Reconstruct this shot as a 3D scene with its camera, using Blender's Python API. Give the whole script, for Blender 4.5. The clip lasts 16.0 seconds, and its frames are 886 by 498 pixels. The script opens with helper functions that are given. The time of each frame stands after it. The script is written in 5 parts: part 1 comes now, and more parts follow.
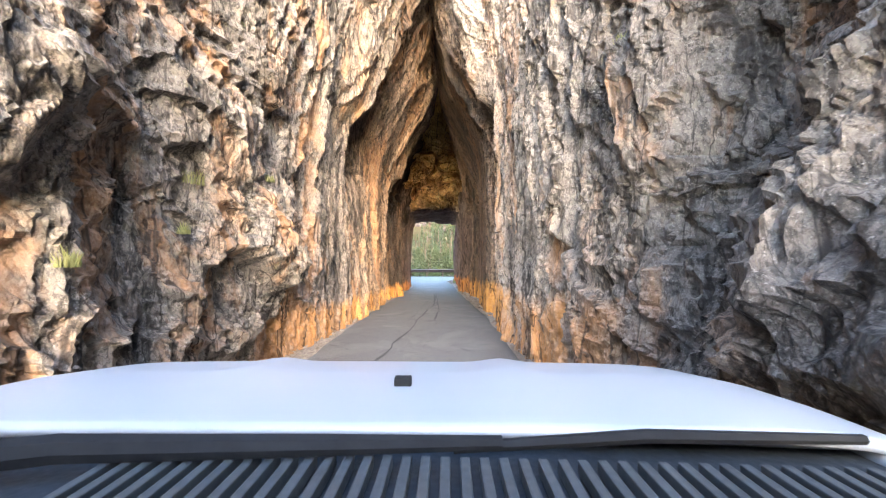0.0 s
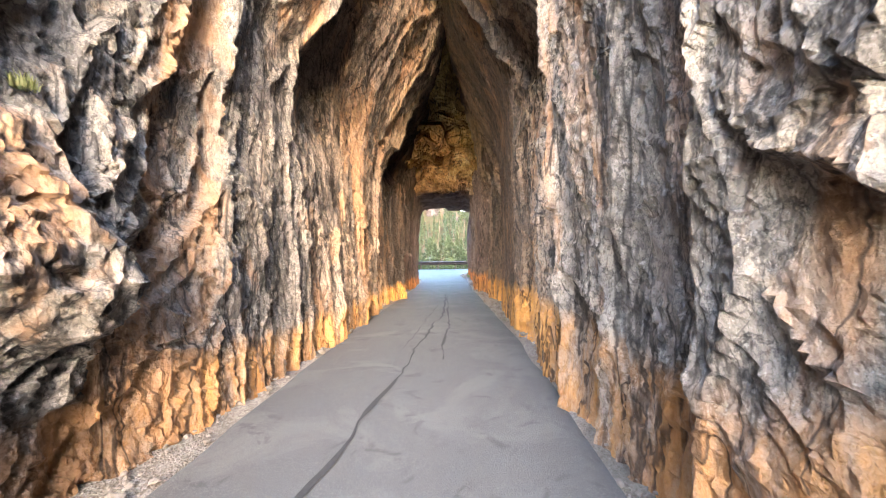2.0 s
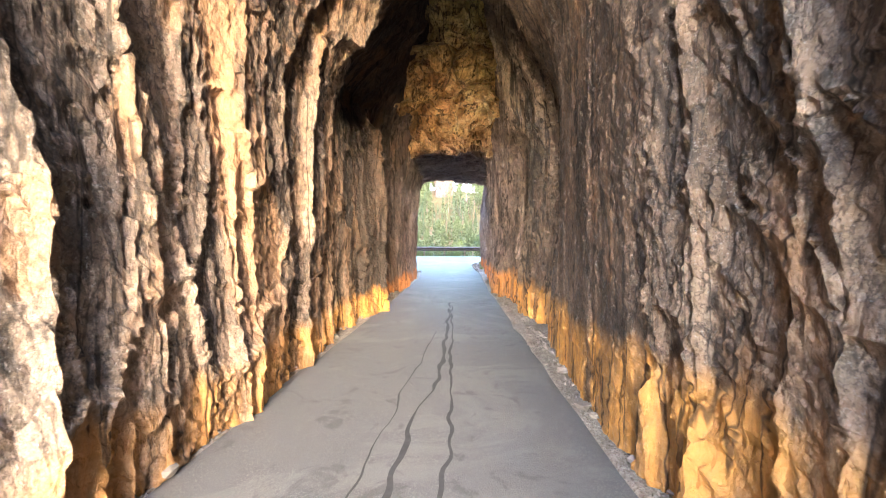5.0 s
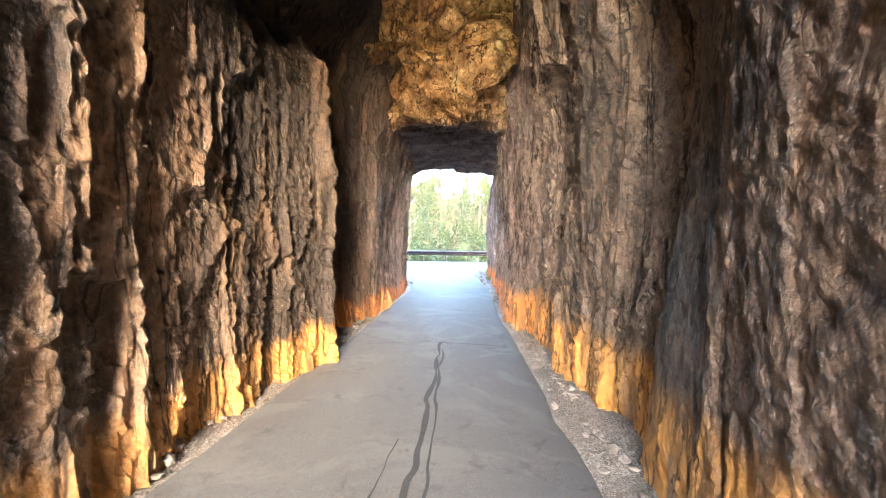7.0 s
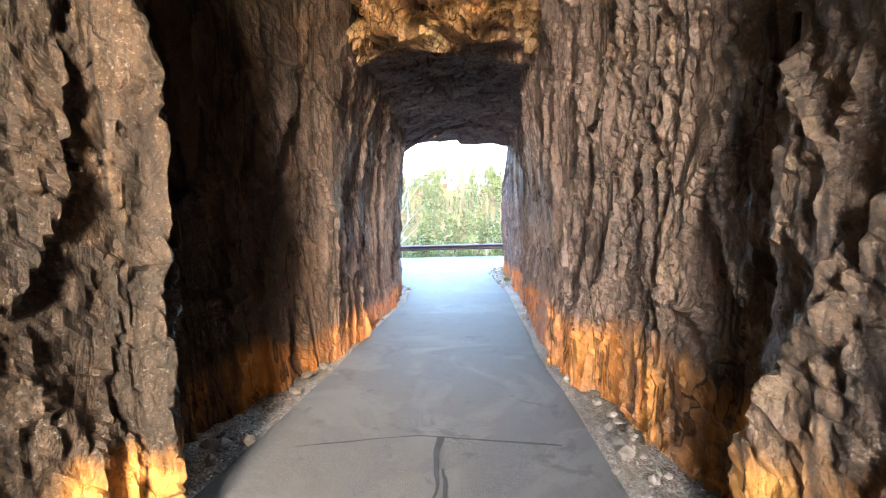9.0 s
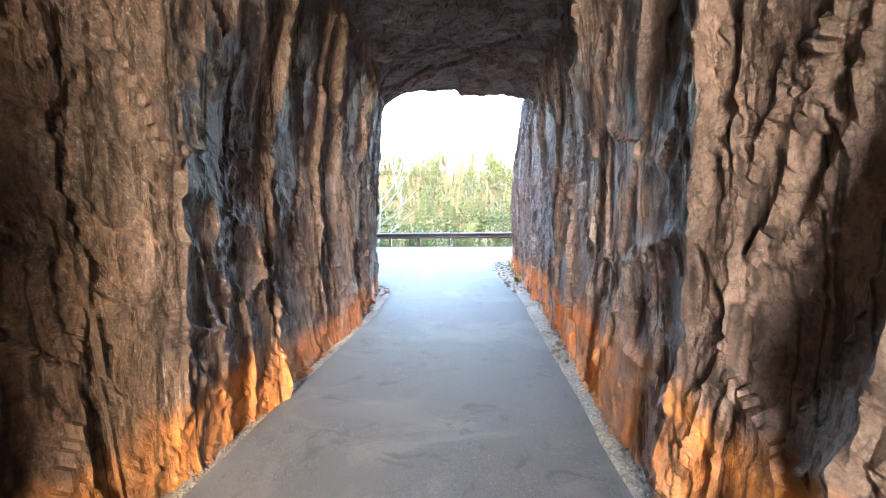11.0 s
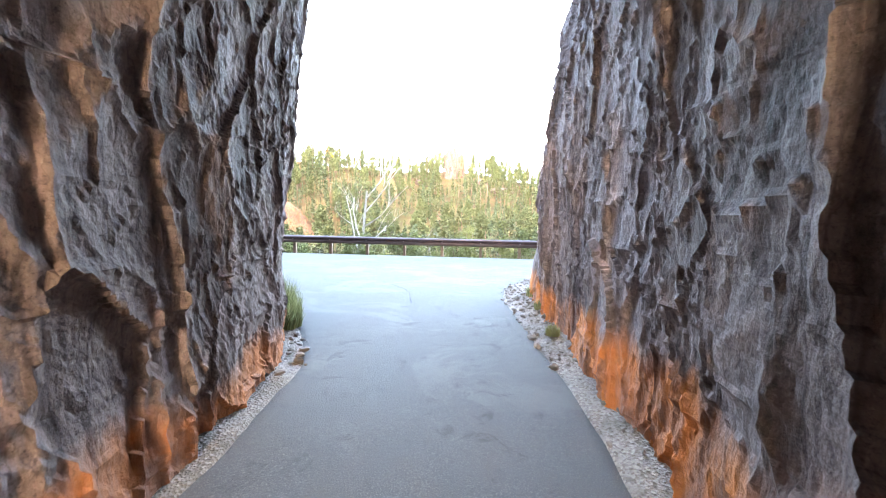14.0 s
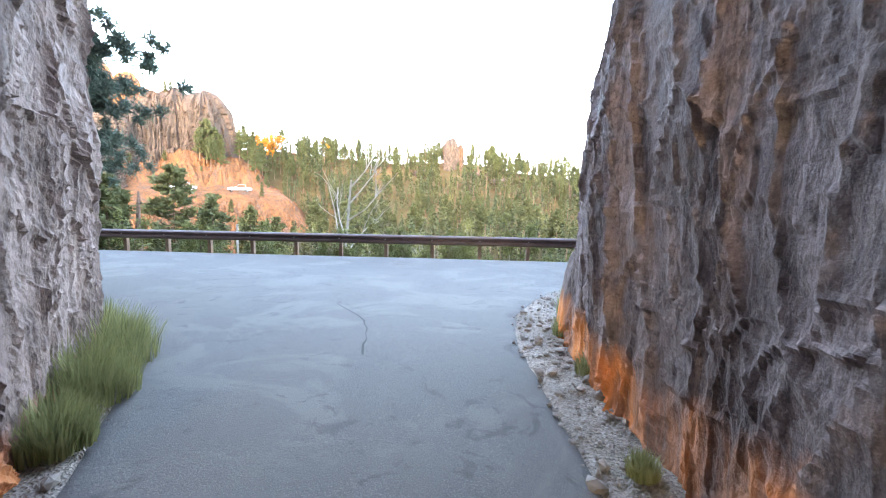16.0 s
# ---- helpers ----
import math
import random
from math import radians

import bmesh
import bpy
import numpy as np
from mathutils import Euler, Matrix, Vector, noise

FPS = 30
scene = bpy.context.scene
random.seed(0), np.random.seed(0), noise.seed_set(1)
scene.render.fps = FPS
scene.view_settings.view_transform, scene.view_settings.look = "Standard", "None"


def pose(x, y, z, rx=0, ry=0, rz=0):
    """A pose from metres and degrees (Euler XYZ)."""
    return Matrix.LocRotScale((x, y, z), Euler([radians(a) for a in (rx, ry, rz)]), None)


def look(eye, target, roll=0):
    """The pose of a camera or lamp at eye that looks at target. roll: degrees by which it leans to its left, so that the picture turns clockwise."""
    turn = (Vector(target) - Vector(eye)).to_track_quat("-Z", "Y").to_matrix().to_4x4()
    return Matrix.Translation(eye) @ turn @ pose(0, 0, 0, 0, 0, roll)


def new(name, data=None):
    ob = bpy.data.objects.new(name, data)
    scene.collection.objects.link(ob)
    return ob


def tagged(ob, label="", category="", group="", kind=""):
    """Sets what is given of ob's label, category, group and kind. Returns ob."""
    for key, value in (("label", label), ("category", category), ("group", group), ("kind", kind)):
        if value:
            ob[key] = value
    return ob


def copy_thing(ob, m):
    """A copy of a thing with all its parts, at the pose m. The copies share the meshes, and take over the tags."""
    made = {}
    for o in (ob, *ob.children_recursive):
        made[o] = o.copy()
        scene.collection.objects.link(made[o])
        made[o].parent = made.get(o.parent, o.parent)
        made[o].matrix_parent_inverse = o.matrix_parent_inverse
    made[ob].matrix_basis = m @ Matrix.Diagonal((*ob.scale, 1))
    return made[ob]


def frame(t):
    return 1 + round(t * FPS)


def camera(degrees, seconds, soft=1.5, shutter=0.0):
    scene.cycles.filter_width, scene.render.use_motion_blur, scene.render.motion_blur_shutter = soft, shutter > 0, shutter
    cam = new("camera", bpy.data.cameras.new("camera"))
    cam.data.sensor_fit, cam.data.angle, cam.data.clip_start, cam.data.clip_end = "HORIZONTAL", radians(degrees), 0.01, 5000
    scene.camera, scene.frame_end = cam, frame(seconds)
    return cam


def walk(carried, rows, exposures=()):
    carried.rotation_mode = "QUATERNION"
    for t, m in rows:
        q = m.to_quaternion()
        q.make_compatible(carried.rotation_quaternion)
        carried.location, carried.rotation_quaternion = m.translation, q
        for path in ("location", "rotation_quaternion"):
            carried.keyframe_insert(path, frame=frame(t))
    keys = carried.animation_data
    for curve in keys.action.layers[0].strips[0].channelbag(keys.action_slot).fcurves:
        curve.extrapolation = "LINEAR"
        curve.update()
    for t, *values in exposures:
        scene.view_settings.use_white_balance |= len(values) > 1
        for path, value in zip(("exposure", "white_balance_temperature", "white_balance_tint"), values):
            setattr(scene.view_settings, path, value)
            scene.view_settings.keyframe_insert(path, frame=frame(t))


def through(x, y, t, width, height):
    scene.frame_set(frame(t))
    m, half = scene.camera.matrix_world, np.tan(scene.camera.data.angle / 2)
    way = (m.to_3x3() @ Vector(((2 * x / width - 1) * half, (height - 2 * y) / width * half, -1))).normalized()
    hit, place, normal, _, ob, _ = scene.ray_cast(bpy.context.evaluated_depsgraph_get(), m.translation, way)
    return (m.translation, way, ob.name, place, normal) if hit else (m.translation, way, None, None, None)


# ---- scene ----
cam = camera(93.5, 16.0, soft=1.1, shutter=0.1)
PATH = [
    (0, (0.301, -0.534, 1.55), (0.276, 1.466, 1.596), 0.1),
    (0.5, (0.302, 0.247, 1.563), (0.258, 2.246, 1.596), -0.1),
    (1, (0.314, 1.026, 1.591), (0.252, 3.024, 1.625), -0.4),
    (1.5, (0.32, 1.793, 1.628), (0.248, 3.792, 1.644), -0.7),
    (2, (0.31, 2.557, 1.658), (0.222, 4.555, 1.655), -0.7),
    (2.5, (0.312, 3.332, 1.682), (0.212, 5.33, 1.67), -0.6),
    (3, (0.289, 4.127, 1.709), (0.183, 6.124, 1.676), -0.4),
    (3.5, (0.252, 4.948, 1.732), (0.143, 6.944, 1.674), -0.4),
    (4, (0.195, 5.766, 1.739), (0.084, 7.761, 1.653), -0.6),
    (4.2, (0.18, 6.093, 1.737), (0.065, 8.088, 1.649), -0.5),
    (6.3, (0.257, 9.697, 1.69), (0.109, 11.69, 1.612), 0.6),
    (6.5, (0.256, 10.037, 1.688), (0.105, 12.03, 1.615), 0.7),
    (7, (0.239, 10.872, 1.686), (0.082, 12.865, 1.609), 0.6),
    (7.5, (0.205, 11.666, 1.68), (0.04, 13.657, 1.587), 0.1),
    (8, (0.168, 12.471, 1.668), (-0.001, 14.461, 1.568), -0.5),
    (8.5, (0.123, 13.253, 1.648), (-0.055, 15.241, 1.534), -0.8),
    (8.7, (0.111, 13.544, 1.647), (-0.087, 15.531, 1.537), -1.7),
    (10.8, (-0.046, 16.505, 1.531), (-0.232, 18.489, 1.355), -0.6),
    (11, (-0.058, 16.779, 1.527), (-0.246, 18.762, 1.353), -0.6),
    (11.5, (-0.075, 17.443, 1.515), (-0.269, 19.426, 1.336), -0.7),
    (12, (-0.106, 18.082, 1.493), (-0.292, 20.067, 1.326), -0.7),
    (12.5, (-0.147, 18.759, 1.473), (-0.328, 20.744, 1.318), -0.5),
    (13, (-0.164, 19.436, 1.455), (-0.342, 21.423, 1.31), -0.3),
    (13.5, (-0.183, 20.127, 1.436), (-0.355, 22.114, 1.287), 0.5),
    (14, (-0.187, 20.813, 1.426), (-0.365, 22.799, 1.268), 1.1),
    (14.5, (-0.18, 21.506, 1.428), (-0.362, 23.49, 1.257), 0.7),
    (15, (-0.174, 22.225, 1.422), (-0.357, 24.209, 1.238), 0.8),
    (15.5, (-0.174, 22.945, 1.416), (-0.352, 24.928, 1.225), 0.9),
    (16, (-0.182, 23.647, 1.417), (-0.357, 25.63, 1.222), 0.9),
]
EXPOSURES = [(0, 4.75, 6500, 10), (1, 4.85, 6500, 10), (2, 5.05, 6400, 10), (3, 5.15, 6400, 10), (4, 5.3, 6400, 10), (7, 6.0, 6300, 8), (8.7, 5.8, 6200, 8), (11, 5.85, 6700, 10), (12, 5.95, 7000, 11), (13, 5.65, 7300, 13), (14, 5.5, 7400, 15), (15, 5.05, 7400, 16), (16, 4.7, 7500, 16)]
walk(cam, [(t, look(eye, aim, roll)) for t, eye, aim, roll in PATH], EXPOSURES)

# ---- world and sun ----
SUN_DIR = Vector((0.12, -1.0, 0.42)).normalized()      # towards the low evening sun
world = bpy.data.worlds.new("evening_sky")
scene.world = world
world.use_nodes = True
wt = world.node_tree
sky = wt.nodes.new("ShaderNodeTexSky")
sky.sky_type = "NISHITA"
sky.sun_disc = False
sky.sun_elevation = radians(22)
sky.sun_rotation = math.atan2(SUN_DIR.x, SUN_DIR.y)
sky.air_density, sky.dust_density, sky.ozone_density = 1.0, 0.8, 1.0
bg = wt.nodes["Background"]
bg.inputs["Strength"].default_value = 0.15
wt.links.new(sky.outputs[0], bg.inputs[0])
sun_data = bpy.data.lights.new("sun", "SUN")
sun_data.energy, sun_data.angle, sun_data.color = 0.25, radians(16), (1.0, 0.80, 0.55)
sun = new("sun", sun_data)
sun.matrix_world = look(tuple(SUN_DIR * 60), (0, 0, 0))


# ---- helpers of this scene ----
def hash2(ix, iy, seed):
    h = (ix.astype(np.int64) * 374761393 + iy.astype(np.int64) * 668265263 + seed * 974711) & 0xFFFFFFFF
    h = ((h ^ (h >> 13)) * 1274126177) & 0xFFFFFFFF
    return ((h ^ (h >> 16)) & 0xFFFFFF) / float(0xFFFFFF)


def vnoise(x, y, seed=0):
    """Smooth value noise, -1 to 1."""
    ix, iy = np.floor(x), np.floor(y)
    fx, fy = x - ix, y - iy
    fx, fy = fx * fx * fx * (fx * (fx * 6 - 15) + 10), fy * fy * fy * (fy * (fy * 6 - 15) + 10)
    a, b = hash2(ix, iy, seed), hash2(ix + 1, iy, seed)
    c, d = hash2(ix, iy + 1, seed), hash2(ix + 1, iy + 1, seed)
    return 2 * ((a + (b - a) * fx) * (1 - fy) + (c + (d - c) * fx) * fy) - 1


def fbm(x, y, seed=0, octaves=4, gain=0.5):
    total, amp = 0, 1.0
    for o in range(octaves):
        total = total + amp * vnoise(x * 2**o + 17.3 * o, y * 2**o - 9.1 * o, seed + o)
        amp *= gain
    return total


def ridged(x, y, seed=0, octaves=3):
    total, amp = 0, 1.0
    for o in range(octaves):
        total = total + amp * (1 - 2 * np.abs(vnoise(x * 2**o + 5.7 * o, y * 2**o + 3.3 * o, seed + o)))
        amp *= 0.5
    return total


def cells(x, y, seed=0):
    """Cellular noise: the cell's own number, the offsets from its point, and the nearness to its border."""
    ix, iy = np.floor(x), np.floor(y)
    f1, f2 = np.full(x.shape, 9.0), np.full(x.shape, 9.0)
    own, ox, oy = np.zeros(x.shape), np.zeros(x.shape), np.zeros(x.shape)
    for dx in (-1, 0, 1):
        for dy in (-1, 0, 1):
            cx, cy = ix + dx, iy + dy
            px, py = x - cx - hash2(cx, cy, seed), y - cy - hash2(cx, cy, seed + 7)
            d = np.hypot(px, py)
            near = d < f1
            f2 = np.where(near, f1, np.minimum(f2, d))
            own = np.where(near, hash2(cx, cy, seed + 13), own)
            ox, oy = np.where(near, px, ox), np.where(near, py, oy)
            f1 = np.where(near, d, f1)
    return own, ox, oy, f2 - f1


def mesh_from(verts, faces, name):
    me = bpy.data.meshes.new(name)
    me.from_pydata([tuple(v) for v in verts], [], faces)
    me.update()
    return me


def sheet(name, grid, material, flip=False, smooth=True, tone=None):
    """A mesh from a grid of points, rows by columns; tone is a number kept at each point."""
    n, m, _ = grid.shape
    idx = np.arange(n * m).reshape(n, m)
    quads = np.stack([idx[:-1, :-1], idx[1:, :-1], idx[1:, 1:], idx[:-1, 1:]], -1).reshape(-1, 4)
    if flip:
        quads = quads[:, ::-1]
    me = bpy.data.meshes.new(name)
    me.vertices.add(n * m)
    me.vertices.foreach_set("co", grid.reshape(-1).astype(np.float32))
    me.loops.add(quads.size)
    me.loops.foreach_set("vertex_index", quads.reshape(-1).astype(np.int32))
    me.polygons.add(len(quads))
    me.polygons.foreach_set("loop_start", (np.arange(len(quads)) * 4).astype(np.int32))
    me.polygons.foreach_set("use_smooth", np.broadcast_to(smooth, len(quads)).copy())
    me.update(calc_edges=True)
    if tone is not None:
        me.attributes.new("tone", "FLOAT", "POINT").data.foreach_set("value", np.asarray(tone, np.float32).reshape(-1))
    me.materials.append(material)
    return new(name, me)


def part(name, bm, material, parent=None, label="", smooth=False):
    """Links a bmesh as one mesh object, under a thing or a part where one is given."""
    me = bpy.data.meshes.new(name)
    bm.to_mesh(me)
    bm.free()
    me.materials.append(material)
    if smooth:
        me.polygons.foreach_set("use_smooth", [True] * len(me.polygons))
    ob = new(name, me)
    ob.parent = parent
    if label:
        ob["label"] = label
    return ob


def box(bm, lo, hi, bevel=0.0, m=None):
    made = bmesh.ops.create_cube(bm, size=1)["verts"]
    for v in made:
        v.co = Vector([(a + b) / 2 + c * (b - a) for a, b, c in zip(lo, hi, v.co)])
    if bevel:
        edges = list({e for v in made for e in v.link_edges})
        made = bmesh.ops.bevel(bm, geom=edges, offset=bevel, segments=2, affect="EDGES", profile=0.6)["verts"]
    if m is not None:
        bmesh.ops.transform(bm, matrix=m, verts=made)
    return bm


def tube(bm, points, radii, sides=6):
    """A tapered tube along points."""
    rings = []
    for i, p in enumerate(points):
        p = Vector(p)
        a = Vector(points[max(i - 1, 0)])
        b = Vector(points[min(i + 1, len(points) - 1)])
        q = (b - a).to_track_quat("Z", "Y")
        rings.append([bm.verts.new(p + q @ Vector((math.cos(2 * math.pi * k / sides) * radii[i], math.sin(2 * math.pi * k / sides) * radii[i], 0))) for k in range(sides)])
    for r0, r1 in zip(rings, rings[1:]):
        for k in range(sides):
            bm.faces.new((r0[k], r0[(k + 1) % sides], r1[(k + 1) % sides], r1[k]))
    bm.faces.new(rings[0][::-1])
    bm.faces.new(rings[-1])
    return bm


# ---- materials ----
def material(name):
    m = bpy.data.materials.new(name)
    m.use_nodes = True
    return m, m.node_tree, m.node_tree.nodes["Principled BSDF"]


class Nodes:
    """Short ways to lay shader nodes."""

    def __init__(self, tree):
        self.t = tree
        self.pos = tree.nodes.new("ShaderNodeNewGeometry").outputs["Position"]

    def link(self, a, socket):
        if hasattr(a, "is_linked"):
            self.t.links.new(a, socket)
        elif isinstance(a, (tuple, list)) and len(a) == 3 and socket.type == "RGBA":
            socket.default_value = (*a, 1)
        else:
            socket.default_value = a

    def scaled(self, s, at=None):
        n = self.t.nodes.new("ShaderNodeMapping")
        n.inputs["Scale"].default_value = s
        self.t.links.new(at or self.pos, n.inputs["Vector"])
        return n.outputs[0]

    def noise(self, scale, stretch=(1, 1, 1), detail=4, rough=0.55, warp=0.0):
        n = self.t.nodes.new("ShaderNodeTexNoise")
        n.inputs["Scale"].default_value, n.inputs["Detail"].default_value = scale, detail
        n.inputs["Roughness"].default_value, n.inputs["Distortion"].default_value = rough, warp
        self.t.links.new(self.scaled(stretch), n.inputs["Vector"])
        return n.outputs["Fac"]

    def cracks(self, scale, stretch=(1, 1, 1)):
        n = self.t.nodes.new("ShaderNodeTexVoronoi")
        n.feature = "DISTANCE_TO_EDGE"
        n.inputs["Scale"].default_value = scale
        self.t.links.new(self.scaled(stretch), n.inputs["Vector"])
        return n.outputs["Distance"]

    def ramp(self, fac, *stops):
        n = self.t.nodes.new("ShaderNodeValToRGB")
        e = n.color_ramp.elements
        while len(e) < len(stops):
            e.new(0.5)
        for s, (p, c) in zip(e, stops):
            s.position, s.color = p, ((*c, 1) if isinstance(c, tuple) else (c, c, c, 1))
        self.link(fac, n.inputs[0])
        return n.outputs[0]

    def mix(self, fac, a, b, kind="MIX"):
        n = self.t.nodes.new("ShaderNodeMix")
        n.data_type, n.blend_type = "RGBA", kind
        self.link(fac, n.inputs[0])
        self.link(a, n.inputs[6])
        self.link(b, n.inputs[7])
        return n.outputs[2]

    def math(self, op, a, b=0.0, clamp=False):
        n = self.t.nodes.new("ShaderNodeMath")
        n.operation, n.use_clamp = op, clamp
        self.link(a, n.inputs[0])
        self.link(b, n.inputs[1])
        return n.outputs[0]

    def axis(self, k):
        n = self.t.nodes.new("ShaderNodeSeparateXYZ")
        self.t.links.new(self.pos, n.inputs[0])
        return n.outputs[k]

    def bump(self, height, strength, distance, bsdf, before=None):
        n = self.t.nodes.new("ShaderNodeBump")
        n.inputs["Strength"].default_value, n.inputs["Distance"].default_value = strength, distance
        self.link(height, n.inputs["Height"])
        if before is not None:
            self.t.links.new(before, n.inputs["Normal"])
        self.t.links.new(n.outputs[0], bsdf.inputs["Normal"])
        return n.outputs[0]

    def island(self):
        return self.t.nodes.new("ShaderNodeNewGeometry").outputs["Random Per Island"]

    def each(self):
        return self.t.nodes.new("ShaderNodeObjectInfo").outputs["Random"]


def far_rock_material(name, tone_to, k=0.12, pale=(0.20, 0.15, 0.12), own=0.88):
    """Granite seen across the valley."""
    m, t, b = material(name)
    n = Nodes(t)
    big = n.noise(0.55 * k, (1, 1, 0.5), 5, 0.6, 0.6)
    tone = n.ramp(big, (0.30, (0.31, 0.265, 0.235)), (0.45, (0.53, 0.465, 0.415)), (0.58, (0.45, 0.415, 0.385)), (0.72, (0.64, 0.565, 0.50)))
    tone = n.mix(own, tone, tone_to)
    grain = n.noise(9 * k, (1, 1, 0.6), 6, 0.7)
    col = n.mix(n.ramp(grain, (0.38, 0.0), (0.66, 1.0)), n.mix(0.5, tone, (0.06, 0.045, 0.035)), tone)
    chip = n.noise(3.2 * k, (1, 1, 0.55), 6, 0.68, 0.3)
    col = n.mix(n.ramp(chip, (0.40, 0.48), (0.50, 0.0)), col, n.mix(0.72, col, (0.04, 0.035, 0.03)))
    col = n.mix(n.ramp(chip, (0.56, 0.0), (0.68, 0.56)), col, n.mix(0.5, col, pale))
    pit = n.noise(15 * k, (1, 1, 0.7), 5, 0.7)
    col = n.mix(n.ramp(pit, (0.42, 0.68), (0.51, 0.0)), col, n.mix(0.7, col, (0.03, 0.027, 0.025)))
    iron = n.noise(0.9 * k, (1.2, 1.2, 0.35), 5, 0.62, 0.8)
    col = n.mix(n.ramp(iron, (0.57, 0.0), (0.70, 0.64)), col, n.mix(grain, (0.09, 0.04, 0.018), (0.16, 0.075, 0.032)))
    run = n.noise(2.2 * k, (1.4, 1.4, 0.12), 5, 0.6, 0.5)
    col = n.mix(n.ramp(run, (0.54, 0.0), (0.68, 0.6)), col, (0.075, 0.065, 0.06))
    n.link(col, b.inputs["Base Color"])
    n.link(n.ramp(grain, (0.3, 0.5), (0.7, 0.8)), b.inputs["Roughness"])
    b.inputs["Specular IOR Level"].default_value = 0.05
    first = n.bump(n.noise(6 * k, (1, 1, 0.5), 8, 0.75), 1.0, 0.07 / k, b)
    split = n.ramp(n.cracks(16 * k, (1, 1, 0.5)), (0.0, 0.0), (0.07, 1.0))
    second = n.bump(split, 0.2, 0.015 / k, b, first)
    n.bump(n.noise(34 * k, (1, 1, 0.8), 6, 0.78), 1.0, 0.035 / k, b, second)
    return m


def rock_material(name, foot_drop=0.0, foot_show=0.95, foot_from=5.0, rust=0.55, golden=False, shade_mix=0.0, dark_from=13.5, bare=0.0, light_from=18.5, dark_span=2.0, mouth_tone=1.0, inner_tone=1.0):
    """Granite of the cut: weathered grey and tan at the mouth, brown inside, grey-brown and damp at the far end. Shade
    inside and brighter light at the far end are painted into the colours. Each block has its own tone.
    """
    m, t, b = material(name)
    n = Nodes(t)
    own = t.nodes.new("ShaderNodeAttribute")
    own.attribute_name = "tone"
    own = own.outputs["Fac"]
    y = n.math("ADD", n.axis(1), n.math("MULTIPLY", n.math("SUBTRACT", n.noise(0.55, detail=3), 0.5), 3.5))
    big = n.noise(0.7, (1, 1, 0.55), 5, 0.6, 0.5)
    patch = n.noise(3.0, (1, 1, 0.5), 6, 0.66, 0.4)
    pick = n.math("ADD", n.math("MULTIPLY", own, 0.34), n.math("ADD", n.math("MULTIPLY", big, 0.38), n.math("MULTIPLY", patch, 0.42)))
    pick = n.math("SUBTRACT", pick, 0.07)
    # zones along y: shade deep in the cut is painted as darker rock
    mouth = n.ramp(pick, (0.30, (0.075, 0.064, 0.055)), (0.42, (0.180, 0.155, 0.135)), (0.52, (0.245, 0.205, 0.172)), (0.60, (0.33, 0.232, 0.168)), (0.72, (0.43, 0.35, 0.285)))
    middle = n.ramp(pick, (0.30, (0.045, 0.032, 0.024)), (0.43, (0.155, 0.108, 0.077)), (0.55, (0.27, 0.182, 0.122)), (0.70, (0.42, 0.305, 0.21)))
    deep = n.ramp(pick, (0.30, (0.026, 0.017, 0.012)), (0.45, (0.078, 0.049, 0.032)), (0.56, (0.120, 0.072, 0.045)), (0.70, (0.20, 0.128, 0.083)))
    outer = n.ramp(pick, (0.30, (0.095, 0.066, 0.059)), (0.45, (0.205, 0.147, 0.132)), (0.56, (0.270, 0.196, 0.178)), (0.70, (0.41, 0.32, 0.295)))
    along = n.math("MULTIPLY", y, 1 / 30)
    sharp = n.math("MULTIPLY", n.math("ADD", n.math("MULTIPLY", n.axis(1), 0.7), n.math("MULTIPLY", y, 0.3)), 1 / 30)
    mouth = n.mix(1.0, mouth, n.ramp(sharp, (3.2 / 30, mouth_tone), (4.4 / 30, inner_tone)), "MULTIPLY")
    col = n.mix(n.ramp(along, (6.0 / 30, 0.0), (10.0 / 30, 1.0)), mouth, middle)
    col = n.mix(n.ramp(sharp, (dark_from / 30, 0.0), ((dark_from + dark_span) / 30, 1.0)), col, n.mix(n.ramp(sharp, (12.5 / 30, bare), (13.5 / 30, 2 * bare)), n.mix(shade_mix, deep, (0.022, 0.014, 0.010)), middle))
    if golden:
        # yellow lichen above, rust-brown blocks below, on the face over the tunnel's mouth; light falling on it is
        # painted in as brighter gold
        warm = n.ramp(pick, (0.32, (0.13, 0.062, 0.026)), (0.46, (0.42, 0.225, 0.095)), (0.58, (0.58, 0.35, 0.165)), (0.70, (0.66, 0.47, 0.26)))
        lichen = n.mix(patch, (0.33, 0.25, 0.07), (0.64, 0.47, 0.15))
        warm = n.mix(n.ramp(n.math("MULTIPLY", n.math("ADD", n.axis(2), n.math("MULTIPLY", big, 3.0)), 0.1), (0.70, 0.0), (0.86, 0.75)), warm, lichen)
        col = n.mix(n.ramp(n.math("MULTIPLY", n.axis(1), 1 / 30), (19.35 / 30, 1.0), (19.75 / 30, 0.0)), col, warm)
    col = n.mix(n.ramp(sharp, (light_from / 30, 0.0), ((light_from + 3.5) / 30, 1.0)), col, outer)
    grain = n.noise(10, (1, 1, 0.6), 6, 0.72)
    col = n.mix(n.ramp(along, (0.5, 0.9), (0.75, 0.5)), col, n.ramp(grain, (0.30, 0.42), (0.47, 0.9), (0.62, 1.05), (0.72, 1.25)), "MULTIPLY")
    calm = n.ramp(n.math("MULTIPLY", n.axis(1), 1 / 30), (0.2, 0.9), (0.4, 0.7), (0.7, 0.4))
    pit = n.noise(17, (1, 1, 0.7), 5, 0.7)
